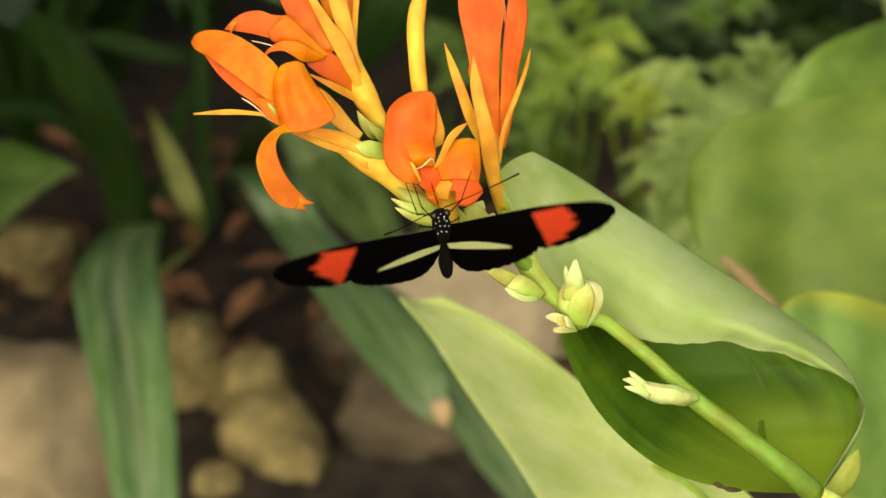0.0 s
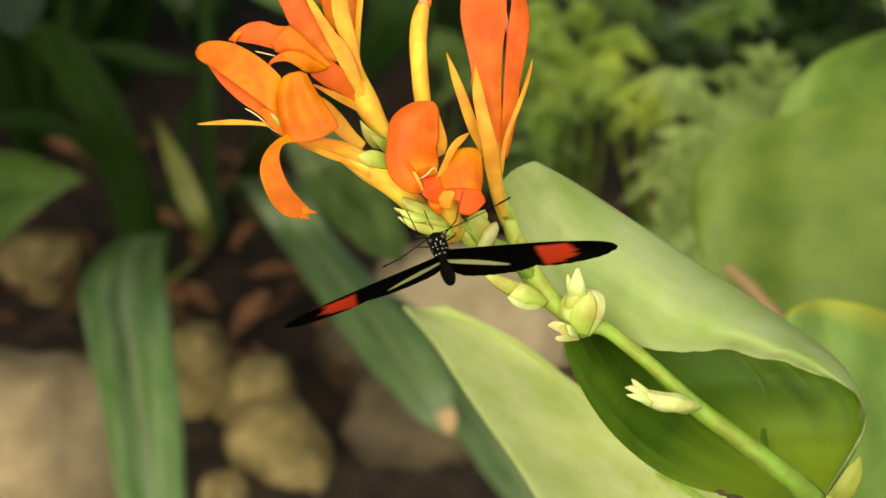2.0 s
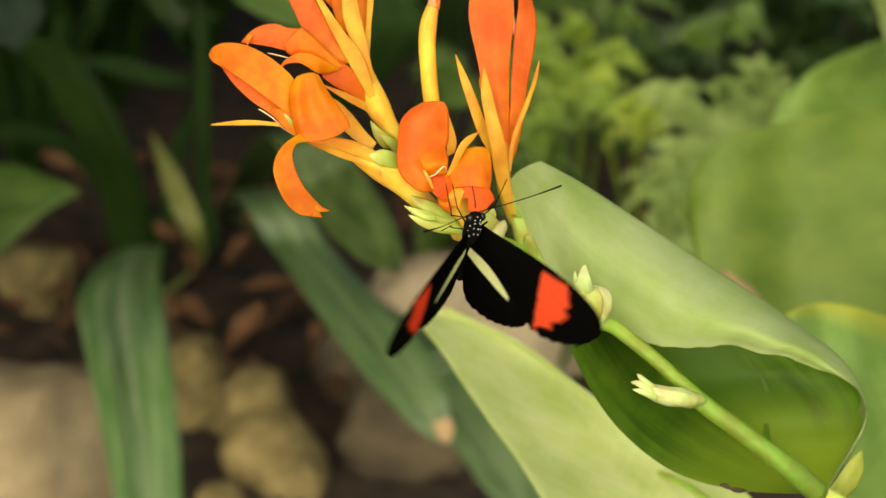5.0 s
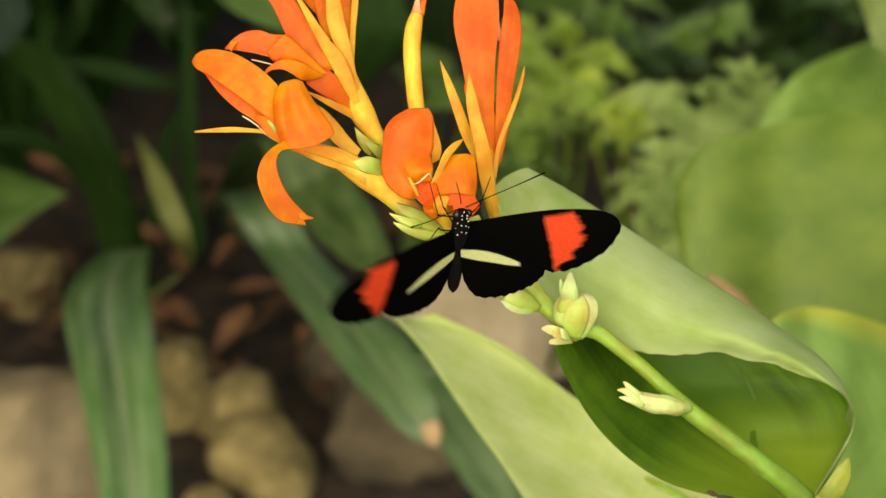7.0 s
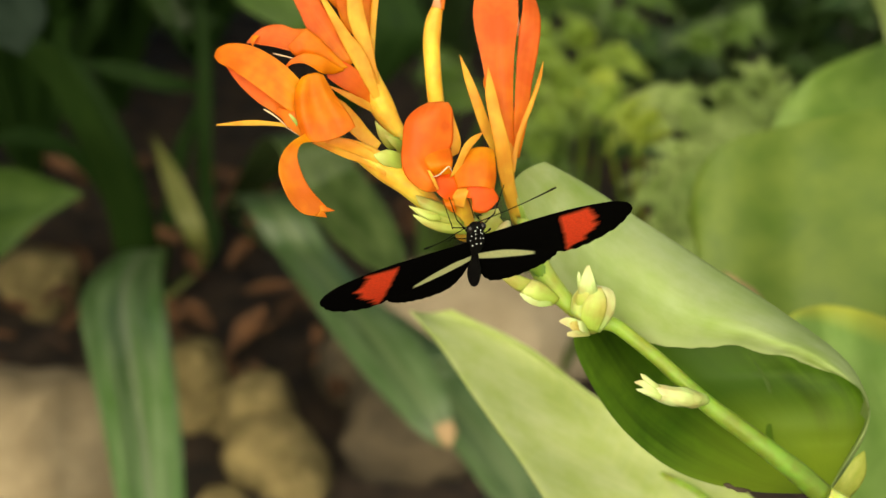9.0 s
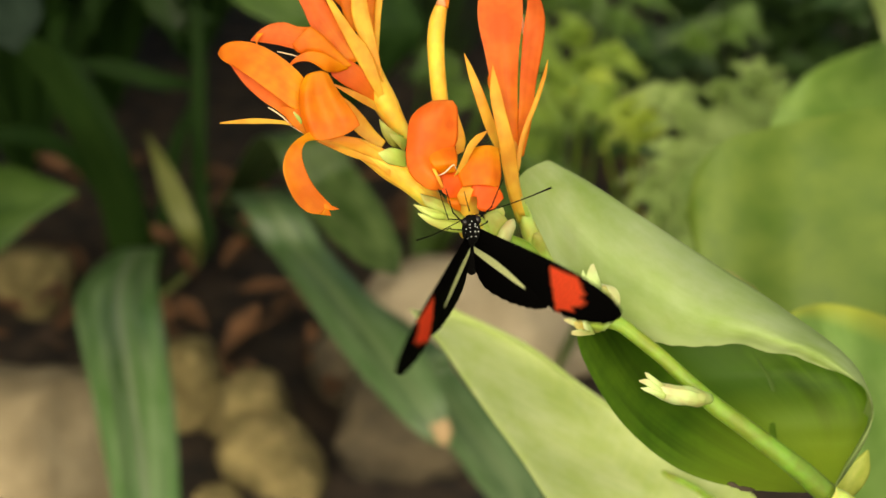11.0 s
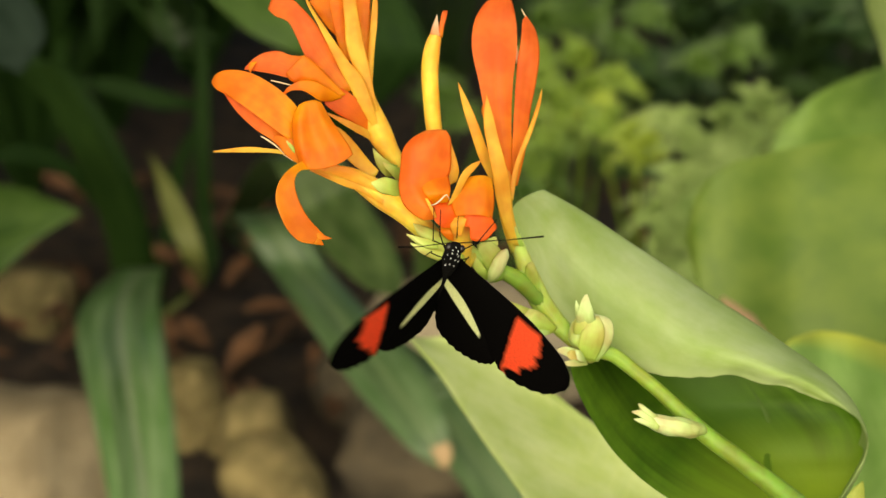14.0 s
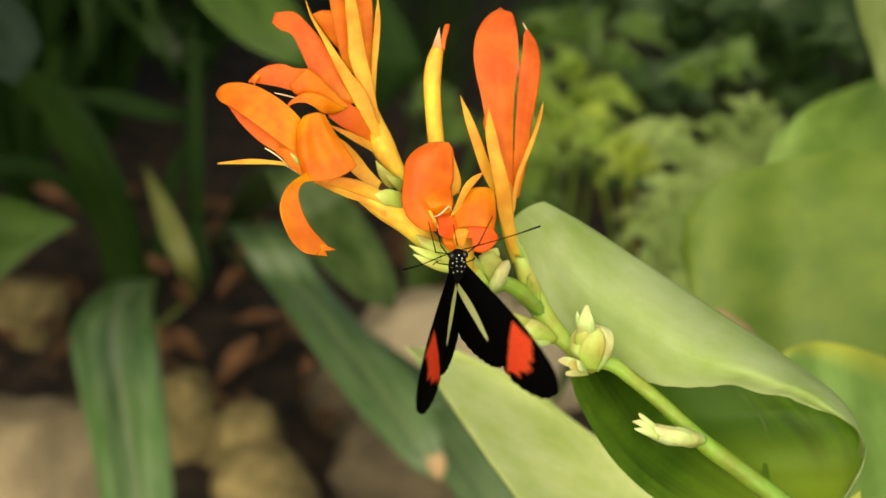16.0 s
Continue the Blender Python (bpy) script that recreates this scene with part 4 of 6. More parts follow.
# long bract in two scoops under the fork
bract([(1.87, -0.75, -1.01), (1.60, -0.56, -0.85), (1.25, -0.41, -0.75), (0.90, -0.28, -0.72), (0.58, -0.09, -0.75)], [(1.55, -0.89, -1.01), (1.31, -0.79, -0.86), (1.05, -0.63, -0.76), (0.82, -0.42, -0.73), (0.59, -0.12, -0.75)], 0.55)
bract([(2.07, -0.89, -1.06), (1.86, -0.68, -0.85), (1.65, -0.54, -0.72), (1.49, -0.49, -0.72)], [(1.97, -1.01, -1.01), (1.65, -1.00, -0.81), (1.41, -0.92, -0.67), (1.24, -0.77, -0.71)], 0.45)
bract([(1.92, -1.03, -0.96), (1.63, -1.05, -0.73), (1.37, -0.95, -0.61), (1.22, -0.79, -0.63)], [(1.89, -0.91, -0.91), (1.62, -0.93, -0.67), (1.41, -0.84, -0.57), (1.24, -0.76, -0.61)], 0.1, CREAM)
# rounded pod wrapped in scales, with a withered flower beside it
pod = part("pod", tube([(2.77, -1.55, -1.17), (2.66, -1.33, -1.01), (2.61, -1.08, -0.93), (2.63, -0.82, -0.92), (2.71, -0.61, -1.00)], [0.12, 0.25, 0.31, 0.27, 0.10], 20, 16, lumpy=0.18), POD, plant, "rounded pale green seed pod")
bract([(2.77, -1.56, -0.92), (2.89, -1.26, -0.73), (2.96, -0.96, -0.66), (2.89, -0.75, -0.70), (2.76, -0.63, -0.82)], [(2.89, -1.59, -0.97), (3.13, -1.26, -0.81), (3.20, -0.96, -0.76), (3.11, -0.70, -0.80), (2.79, -0.60, -0.86)], 0.25, CREAM, "cream scale round the pod", pod)
bract([(2.51, -1.51, -0.87), (2.47, -1.21, -0.63), (2.54, -0.93, -0.58), (2.73, -0.66, -0.70)], [(2.83, -1.58, -0.87), (2.98, -1.21, -0.67), (3.00, -0.89, -0.64), (2.90, -0.65, -0.76)], 0.2, PALE, "pale green scale round the pod", pod)
bract([(2.44, -1.19, -0.86), (2.37, -0.96, -0.73), (2.41, -0.75, -0.70), (2.53, -0.59, -0.75)], [(2.60, -1.33, -0.81), (2.61, -1.02, -0.63), (2.65, -0.79, -0.60), (2.71, -0.63, -0.70)], 0.35, PALE, "pale green scale round the pod", pod)
bract([(2.43, -0.96, -0.73), (2.43, -0.63, -0.58), (2.51, -0.38, -0.55), (2.59, -0.22, -0.61)], [(2.85, -0.89, -0.72), (2.79, -0.59, -0.57), (2.72, -0.40, -0.55), (2.65, -0.20, -0.61)], 0.22, CREAM, "pointed pale scale", pod, ruffle=0.3)
bract([(2.44, -0.80, -0.80), (2.41, -0.59, -0.72), (2.40, -0.45, -0.69), (2.43, -0.33, -0.69)], [(2.60, -0.80, -0.75), (2.55, -0.59, -0.68), (2.49, -0.45, -0.67), (2.44, -0.33, -0.69)], 0.3, CREAM, "pointed pale scale", pod)
bract([(2.69, -1.65, -0.87), (2.40, -1.67, -0.64), (2.21, -1.65, -0.60), (2.18, -1.60, -0.62)], [(2.62, -1.49, -0.82), (2.38, -1.53, -0.62), (2.26, -1.55, -0.58), (2.20, -1.57, -0.62)], -0.15, CREAM, "withered cream flower", pod)
bract([(2.65, -1.40, -0.86), (2.36, -1.30, -0.67), (2.17, -1.27, -0.62), (2.03, -1.33, -0.62)], [(2.60, -1.51, -0.82), (2.38, -1.48, -0.66), (2.22, -1.46, -0.62), (2.05, -1.37, -0.62)], -0.3, CREAM, "withered cream flower", pod)
bract([(2.57, -1.37, -0.76), (2.47, -1.34, -0.61), (2.40, -1.34, -0.57)], [(2.62, -1.60, -0.77), (2.51, -1.57, -0.62), (2.44, -1.53, -0.57)], 0.2, CREAM, "withered cream flower", pod)
bract([(2.50, -1.37, -0.70), (2.33, -1.34, -0.64), (2.24, -1.39, -0.62)], [(2.52, -1.55, -0.70), (2.35, -1.55, -0.64), (2.26, -1.50, -0.62)], 0.1, HEART, "amber dried flower heart", pod, ruffle=0.2)
# tapering cream bud lower on the stem
bud = part("pod", tube([(5.11, -3.00, -1.35), (4.78, -2.97, -1.15), (4.43, -2.91, -1.05), (4.08, -2.82, -1.00), (3.78, -2.70, -1.00)], [0.11, 0.18, 0.205, 0.17, 0.11], 18, 14, lumpy=0.22), CREAM, plant, "pale cream tapering bud")
for left, right in (([(4.12, -2.81, -0.85), (3.90, -2.65, -0.82), (3.74, -2.56, -0.82), (3.58, -2.59, -0.85)], [(4.10, -2.92, -0.85), (3.90, -2.80, -0.82), (3.72, -2.69, -0.82), (3.58, -2.61, -0.85)]), ([(4.13, -2.70, -0.88), (3.94, -2.56, -0.86), (3.79, -2.45, -0.88), (3.71, -2.43, -0.90)], [(4.08, -2.81, -0.85), (3.88, -2.67, -0.84), (3.76, -2.56, -0.86), (3.71, -2.45, -0.90)]), ([(4.15, -2.87, -0.85), (3.92, -2.78, -0.80), (3.76, -2.73, -0.80), (3.61, -2.74, -0.84)], [(4.10, -2.99, -0.88), (3.90, -2.90, -0.84), (3.74, -2.83, -0.82), (3.62, -2.76, -0.84)])):
    bract(left, right, 0.35, CREAM, "", bud, "bract_tip")
bract([(5.00, -2.94, -1.10), (4.64, -2.79, -0.92), (4.29, -2.74, -0.85), (4.01, -2.69, -0.86)], [(4.97, -3.10, -1.10), (4.59, -3.11, -0.95), (4.24, -2.97, -0.88), (3.97, -2.83, -0.86)], 0.4, CREAM, "cream scale round the bud", bud)
bract([(7.89, -5.24, -3.00), (8.13, -4.85, -2.90), (8.46, -4.40, -2.90), (8.72, -4.20, -3.00)], [(8.17, -5.40, -3.10), (8.50, -5.12, -3.00), (8.76, -4.71, -3.00), (8.75, -4.23, -3.00)], 0.25, YOUNG, "young pale green leaf shoot")
part("torn_edge", ribbon([(5.51, -4.79, -1.75), (5.66, -4.83, -1.70), (5.82, -4.90, -1.70), (6.09, -4.93, -1.80)], [0.01, 0.05, 0.025, 0.045, 0.01], (0, 0, 1), 0.3, 18, 6, 0.7, 3.3), CHAR, plant, "dark torn leaf edge", thick=0.0004)

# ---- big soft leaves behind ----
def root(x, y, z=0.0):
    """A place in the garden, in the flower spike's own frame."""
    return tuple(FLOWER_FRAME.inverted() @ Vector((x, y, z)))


broad = thing("broad_leaved_plant", (0.45, 0.55, 0.0), "low plant with very broad olive green leaves", "plant")


def broad_leaf(left, right, material, label, stalk, bulge=0.10):
    leaf = part("leaf", blade(left, right, bulge, 34, 17, 0.05), material, broad, label, thick=0.0006)
    foot = (Vector(left[0]) + Vector(right[0])) / 2
    part("stalk", tube([root(0.45, 0.55), root(*stalk), tuple(foot)], [0.8, 0.6, 0.4], 16, 8), STEM, leaf, "green leaf stalk")


broad_leaf([(22.85, -2.62, -39.00), (18.61, -3.09, -37.00), (15.18, -2.65, -36.00), (13.06, -2.21, -36.00), (10.80, -1.40, -35.00), (9.54, -0.15, -35.00), (9.08, 1.93, -36.00)], [(23.44, 7.71, -41.00), (19.10, 6.64, -39.00), (15.59, 6.01, -38.00), (12.81, 5.39, -37.00), (10.73, 4.81, -36.00), (9.54, 3.71, -36.00), (9.06, 1.97, -36.00)], LEAF_OLIVE, "broad olive green leaf", (0.5, 0.5, 0.2))
broad_leaf([(28.71, 3.08, -59.00), (22.93, 3.59, -58.00), (19.44, 3.94, -57.00), (17.09, 4.81, -56.00), (16.06, 5.88, -56.00), (15.69, 6.85, -56.00)], [(29.30, 14.17, -61.00), (24.28, 12.17, -59.00), (21.50, 11.11, -58.00), (19.44, 10.34, -57.00), (17.62, 9.38, -56.00), (16.33, 8.14, -56.00), (15.66, 6.90, -56.00)], LEAF_MOSS, "broad mid green leaf", (0.55, 0.62, 0.2))
broad_leaf([(18.10, -9.25, -24.00), (15.18, -9.19, -23.00), (13.21, -8.95, -22.00), (11.98, -7.79, -21.00), (11.13, -5.75, -21.00), (10.37, -3.55, -21.00), (10.04, -2.16, -22.00)], [(18.67, -3.84, -26.00), (15.67, -2.43, -25.00), (13.97, -1.80, -24.00), (12.73, -1.46, -23.00), (11.68, -1.33, -23.00), (10.63, -1.54, -22.00), (10.02, -2.12, -22.00)], LEAF_YELLOW_RIM, "broad green leaf with a yellow rim", (0.45, 0.45, 0.25))
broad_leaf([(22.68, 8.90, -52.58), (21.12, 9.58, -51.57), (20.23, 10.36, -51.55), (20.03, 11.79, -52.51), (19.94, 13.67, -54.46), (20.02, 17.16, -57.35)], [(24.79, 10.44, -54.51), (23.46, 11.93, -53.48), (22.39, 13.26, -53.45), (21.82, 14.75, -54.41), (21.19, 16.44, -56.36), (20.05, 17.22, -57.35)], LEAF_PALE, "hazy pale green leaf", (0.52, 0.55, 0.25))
# dry brown stalk between the leaves
dry = thing("dry_stalk", (0.30, 0.45, 0.0), "dry tan stalk leaning between broad leaves", "stalk")
part("stalk", tube([(10.00, -0.31, -33.00), (10.56, -0.90, -32.00), (11.20, -1.72, -31.00), (12.02, -2.91, -30.00), (13.97, -5.68, -33.00), (17.55, -10.38, -41.00)] + [root(0.30, 0.45)], [0.10, 0.24, 0.26, 0.2, 0.2, 0.2, 0.2], 40, 8, lumpy=0.3), DRY, dry)


# ---- strap-leaved plants on the shady side ----
def strap_plant(base, label):
    return thing("strap_leaved_plant", (base[0], base[1], 0.0), label, "plant", "strap-leaved plants")


def strap(ob, left, right, material, bulge=0.12, crease=0.10, label="", via=()):
    """A strap leaf that rises from its plant's base and runs between two edges."""
    foot = Vector(root(*ob.location))
    a = [tuple(foot + Vector((-0.5, 0, 0)))] + [tuple(Vector(v) + Vector((-0.8, 0, 0))) for v in via] + left
    b = [tuple(foot + Vector((0.5, 0, 0)))] + [tuple(Vector(v) + Vector((0.8, 0, 0))) for v in via] + right
    return part("leaf", blade(a, b, bulge, 44, 11, 0.05, crease), material, ob, label, thick=0.0008)


strap_dark = strap_plant((-0.232, 0.954, 0.000), "strap-leaved plant among stones, most leaves darkened for shade")
strap(strap_dark, [(-21.31, 1.52, -99.00), (-22.18, 0.62, -90.00), (-22.56, -1.76, -83.00), (-21.03, -4.89, -77.00), (-19.57, -8.20, -73.00), (-18.02, -12.49, -69.00), (-16.97, -15.56, -67.00), (-15.86, -17.79, -66.00)], [(-19.51, 1.60, -99.00), (-18.53, 0.18, -90.00), (-17.25, -2.04, -83.00), (-15.97, -5.22, -77.00), (-15.04, -8.84, -73.00), (-14.35, -12.49, -69.00), (-14.27, -15.56, -67.00), (-15.74, -17.84, -66.00)], STRAP_STRIPED, 0.10, 0.16, "striped arching strap leaf with sheen painted into its streaks")
# the leaves behind wear the shade-darkened greens
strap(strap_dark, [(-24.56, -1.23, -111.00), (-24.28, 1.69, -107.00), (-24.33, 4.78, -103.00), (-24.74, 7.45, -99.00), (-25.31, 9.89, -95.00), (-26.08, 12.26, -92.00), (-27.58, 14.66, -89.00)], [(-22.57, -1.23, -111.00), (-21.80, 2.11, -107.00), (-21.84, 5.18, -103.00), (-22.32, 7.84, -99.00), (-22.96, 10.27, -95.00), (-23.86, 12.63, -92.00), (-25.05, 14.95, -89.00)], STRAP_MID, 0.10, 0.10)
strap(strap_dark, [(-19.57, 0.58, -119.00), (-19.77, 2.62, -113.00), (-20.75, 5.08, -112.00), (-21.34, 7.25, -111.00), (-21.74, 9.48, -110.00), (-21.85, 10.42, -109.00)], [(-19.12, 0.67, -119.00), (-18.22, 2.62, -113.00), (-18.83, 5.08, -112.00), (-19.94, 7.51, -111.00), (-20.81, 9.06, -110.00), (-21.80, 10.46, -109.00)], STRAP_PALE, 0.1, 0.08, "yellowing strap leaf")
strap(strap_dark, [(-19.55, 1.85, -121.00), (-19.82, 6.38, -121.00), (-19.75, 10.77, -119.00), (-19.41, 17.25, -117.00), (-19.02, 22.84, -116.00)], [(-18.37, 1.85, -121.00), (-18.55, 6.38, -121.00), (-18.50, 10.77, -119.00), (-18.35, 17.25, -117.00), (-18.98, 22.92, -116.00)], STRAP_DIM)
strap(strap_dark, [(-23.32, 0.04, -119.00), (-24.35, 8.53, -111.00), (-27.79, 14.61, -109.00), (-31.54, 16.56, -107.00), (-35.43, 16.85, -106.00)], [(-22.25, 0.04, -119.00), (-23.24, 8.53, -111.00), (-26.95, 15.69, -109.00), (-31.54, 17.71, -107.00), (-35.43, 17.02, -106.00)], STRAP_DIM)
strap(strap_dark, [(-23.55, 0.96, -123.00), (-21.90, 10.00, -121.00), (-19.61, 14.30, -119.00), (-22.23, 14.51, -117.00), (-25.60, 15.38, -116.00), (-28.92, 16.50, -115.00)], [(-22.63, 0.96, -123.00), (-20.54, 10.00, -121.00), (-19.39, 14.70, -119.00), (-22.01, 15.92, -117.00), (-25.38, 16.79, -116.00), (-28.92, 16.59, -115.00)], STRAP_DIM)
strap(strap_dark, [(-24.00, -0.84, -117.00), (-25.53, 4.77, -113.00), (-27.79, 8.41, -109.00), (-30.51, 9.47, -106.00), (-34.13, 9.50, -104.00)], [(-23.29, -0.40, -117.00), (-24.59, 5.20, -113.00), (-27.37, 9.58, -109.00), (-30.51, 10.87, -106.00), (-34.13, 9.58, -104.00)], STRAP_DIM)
strap_side = strap_plant((-0.429, 1.016, 0.000), "green strap-leaved plant at the shady border")
strap(strap_side, [(-33.60, 0.40, -91.00), (-30.19, 0.40, -89.00), (-28.16, 1.40, -88.00), (-25.72, 3.38, -87.00), (-22.87, 4.98, -86.00)], [(-33.74, 7.50, -93.00), (-30.29, 7.17, -91.00), (-27.29, 6.73, -89.00), (-24.66, 5.81, -87.00), (-22.83, 5.05, -86.00)], STRAP_GREEN, 0.15, 0.12)
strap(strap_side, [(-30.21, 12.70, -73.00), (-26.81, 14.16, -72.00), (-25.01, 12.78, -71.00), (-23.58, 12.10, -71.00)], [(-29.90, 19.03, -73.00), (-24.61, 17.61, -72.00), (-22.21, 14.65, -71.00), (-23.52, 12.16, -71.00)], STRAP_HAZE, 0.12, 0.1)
strap(strap_side, [(-19.41, 23.52, -78.50), (-15.51, 19.47, -74.58), (-13.59, 17.01, -72.64), (-11.15, 14.64, -70.69), (-8.87, 13.38, -69.71), (-7.59, 12.92, -68.71)], [(-14.02, 25.55, -78.39), (-10.24, 20.78, -74.50), (-8.69, 17.85, -72.58), (-7.38, 15.65, -70.63), (-6.85, 13.89, -69.68), (-7.53, 12.89, -68.71)], STRAP_GREEN, 0.12, 0.10, "arching green strap leaf", [(-36.55, 20.89, -86.00)])
strap_blue = strap_plant((-0.183, 1.092, 0.000), "blue-green strap-leaved plant arching over a stone")
strap(strap_blue, [(-13.63, 5.07, -89.01), (-10.58, 1.34, -83.09), (-7.83, -2.07, -78.17), (-5.00, -5.56, -74.25), (-2.36, -8.25, -71.31), (-0.72, -9.48, -70.33), (0.14, -9.58, -69.33)], [(-10.27, 5.36, -88.97), (-7.03, 1.34, -83.06), (-4.09, -1.66, -78.13), (-1.71, -3.78, -74.17), (-0.16, -6.42, -71.23), (0.43, -8.79, -70.30), (0.21, -9.55, -69.32)], STRAP_BLUE, 0.12, 0.14, "arching blue-green strap leaf with a brown tip")
part("tip", blade([(-0.72, -8.50, -69.70), (-0.35, -9.35, -69.52), (0.14, -9.61, -69.23)], [(0.21, -8.13, -69.68), (0.45, -8.79, -69.50), (0.20, -9.57, -69.22)], 0.1, 10, 6), DRY, strap_blue, "dry brown leaf tip", thick=0.0008)
strap(strap_blue, [(-10.88, 8.02, -78.89), (-8.18, 4.09, -72.99), (-6.06, 1.71, -69.04), (-4.10, 0.22, -66.06), (-2.45, -0.26, -64.06)], [(-7.64, 8.37, -78.86), (-4.92, 5.76, -72.91), (-3.22, 3.32, -68.97), (-2.24, 1.12, -66.02), (-2.36, -0.20, -64.06)], STRAP_OLIVE, 0.12, 0.12, "arching olive green strap leaf")
strap(strap_blue, [(-4.78, -3.64, -87.20), (-2.55, -7.01, -83.28), (-0.12, -9.91, -80.34), (2.86, -13.64, -77.43), (5.09, -15.69, -75.47)], [(-1.54, -3.63, -87.17), (0.94, -6.31, -83.23), (3.62, -9.22, -80.29), (5.84, -12.64, -77.37), (5.25, -15.75, -75.47)], STRAP_BLUE, 0.12, 0.12, "arching blue-green strap leaf")
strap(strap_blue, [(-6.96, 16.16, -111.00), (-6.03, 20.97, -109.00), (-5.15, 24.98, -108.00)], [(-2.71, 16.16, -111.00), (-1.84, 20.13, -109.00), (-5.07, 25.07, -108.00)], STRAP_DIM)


# dense clumps behind, with the deep shade put into their leaf colour
def clump(base, count, seed):
    rnd = random.Random(seed)
    ob = strap_plant(base, "clump of green strap leaves with deep shade in their colour")
    b = Vector((base[0], base[1], 0.0))
    for k in range(count):
        a, reach, high = rnd.uniform(0, 2 * math.pi), rnd.uniform(0.10, 0.32), rnd.uniform(0.16, 0.42)
        d = Vector((math.cos(a), math.sin(a), 0))
        pts = [tuple(b), tuple(b + d * reach * 0.35 + Vector((0, 0, high * 0.8))), tuple(b + d * reach * 0.75 + Vector((0, 0, high))), tuple(b + d * reach * 1.15 + Vector((0, 0, high * 0.65)))]
        width = rnd.uniform(0.005, 0.012)
        part("leaf", ribbon(pts, [width * w for w in (0.55, 0.9, 1.0, 0.95, 0.7, 0.05)], (rnd.uniform(-0.3, 0.3), -0.5, 0.8), 0.0, 30, 7, 0.06, len(HOME) * 0.7, fold=0.25), STRAP_SHADE, ob, "", WORLD, thick=0.0008)


for k, (x, y) in enumerate(((-0.78, 1.30), (-0.62, 1.67), (-0.42, 1.50), (-0.26, 1.77), (-0.10, 1.53), (0.06, 1.71), (0.26, 1.63), (0.46, 1.60), (-0.50, 1.20), (-0.30, 1.27), (-0.38, 1.37), (-0.23, 1.35), (-0.36, 1.15), (-0.46, 1.35), (-0.28, 1.47))):
    clump((x, y), 20, 40 + k)


# ---- feathery shrubs behind the flowers ----
def shrub(base, label, material, clumps, seed, leaf=1.0, d=0.0):
    """Thin stems that end in loose sprays of small pointed leaves, with gaps between the sprays."""
    rnd = random.Random(seed)
    ob = thing("feathery_shrub", base, label, "shrub", "feathery shrubs")
    foot = Vector(root(*base))
    for x, y, z, r in clumps:
        c = Vector((x, y, z))
        mid = foot.lerp(c, 0.6) + Vector((rnd.uniform(-1, 1), 2.0, -3.0))
        bm = tube([tuple(foot), tuple(mid), tuple(c)], [0.25, 0.18, 0.08], 12, 5)
        for k in range(6):
            way = Vector((rnd.gauss(0, 1), rnd.gauss(0.25, 0.7), rnd.gauss(0.2, 0.5))).normalized()
            long = r * rnd.uniform(1.1, 2.6)
            line = spline([c - way * long * 0.3, c + way * long * 0.3, c + way * long + Vector((0, -0.35 * long, 0))], 13)
            for i, p in enumerate(line):
                size = leaf * rnd.uniform(0.8, 1.2) * (1.05 - i * 0.065)
                for side in (-1, 1):
                    out = (way.cross(Vector((0, 0, 1))) * side + way * 0.7 + Vector((rnd.gauss(0, 0.2), rnd.gauss(0, 0.2), rnd.gauss(0, 0.2)))).normalized()
                    ribbon([p, p + out * size * 0.5, p + out * size], [size * 0.08, size * 0.2, size * 0.02], (rnd.uniform(-0.4, 0.4), rnd.uniform(0.0, 0.8), 1), 0.2, 5, 3, bm=bm)
        part("sprig", bm, material, ob)


def sprays(pts, r):
    return [(x, y, z, r * s) for (x, y, z), s in zip(pts, (1.0, 1.2, 0.85, 1.1, 0.9, 1.25, 1.0, 0.8) * 4)]


shrub((0.10, 0.95, 0.0), "feathery light green shrub in soft focus", FERN, sprays([(6.43, 14.71, -94.00), (8.00, 12.26, -92.00), (9.89, 13.87, -95.00), (7.24, 10.56, -93.00), (10.22, 11.14, -91.00), (11.84, 14.73, -97.00), (9.39, 16.07, -96.00), (6.31, 16.58, -97.00), (5.61, 12.62, -95.00), (6.48, 9.13, -95.00)], 1.3), 3, 1.2)
shrub((0.16, 1.00, 0.0), "feathery yellow-green shrub in soft focus", FERN_YELLOW, sprays([(12.26, 10.08, -87.00), (13.01, 9.01, -86.00), (10.51, 12.24, -91.00)], 1.0), 5, 1.2)
shrub((0.25, 1.20, 0.0), "mid green undergrowth in soft focus", FERN_MID, sprays([(18.31, 16.66, -103.00), (20.54, 17.51, -104.00), (22.23, 18.28, -105.00)], 1.0), 16, 1.1)
shrub((0.13, 0.72, 0.0), "pale feathery shrub in soft focus", FERN_PALE, sprays([(12.62, 6.17, -67.00), (12.88, 4.29, -65.00), (12.92, 2.48, -63.00), (12.91, 1.03, -62.00), (12.89, -0.25, -61.00), (12.62, 5.13, -67.00), (13.28, 3.23, -64.00), (11.57, 4.23, -67.00), (11.70, 2.55, -66.00), (11.82, 0.85, -65.00)], 1.1), 13, 0.95)
shrub((0.20, 0.82, 0.0), "pale feathery shrub in soft focus", FERN_PALE, sprays([(12.79, 9.69, -73.00), (14.00, 8.19, -72.00), (16.03, 9.79, -73.00), (17.14, 8.57, -72.00), (15.12, 7.96, -71.00), (18.15, 10.51, -74.00), (18.88, 9.15, -73.00), (14.23, 6.60, -69.00), (15.76, 7.21, -69.00)], 1.1), 14, 0.95)
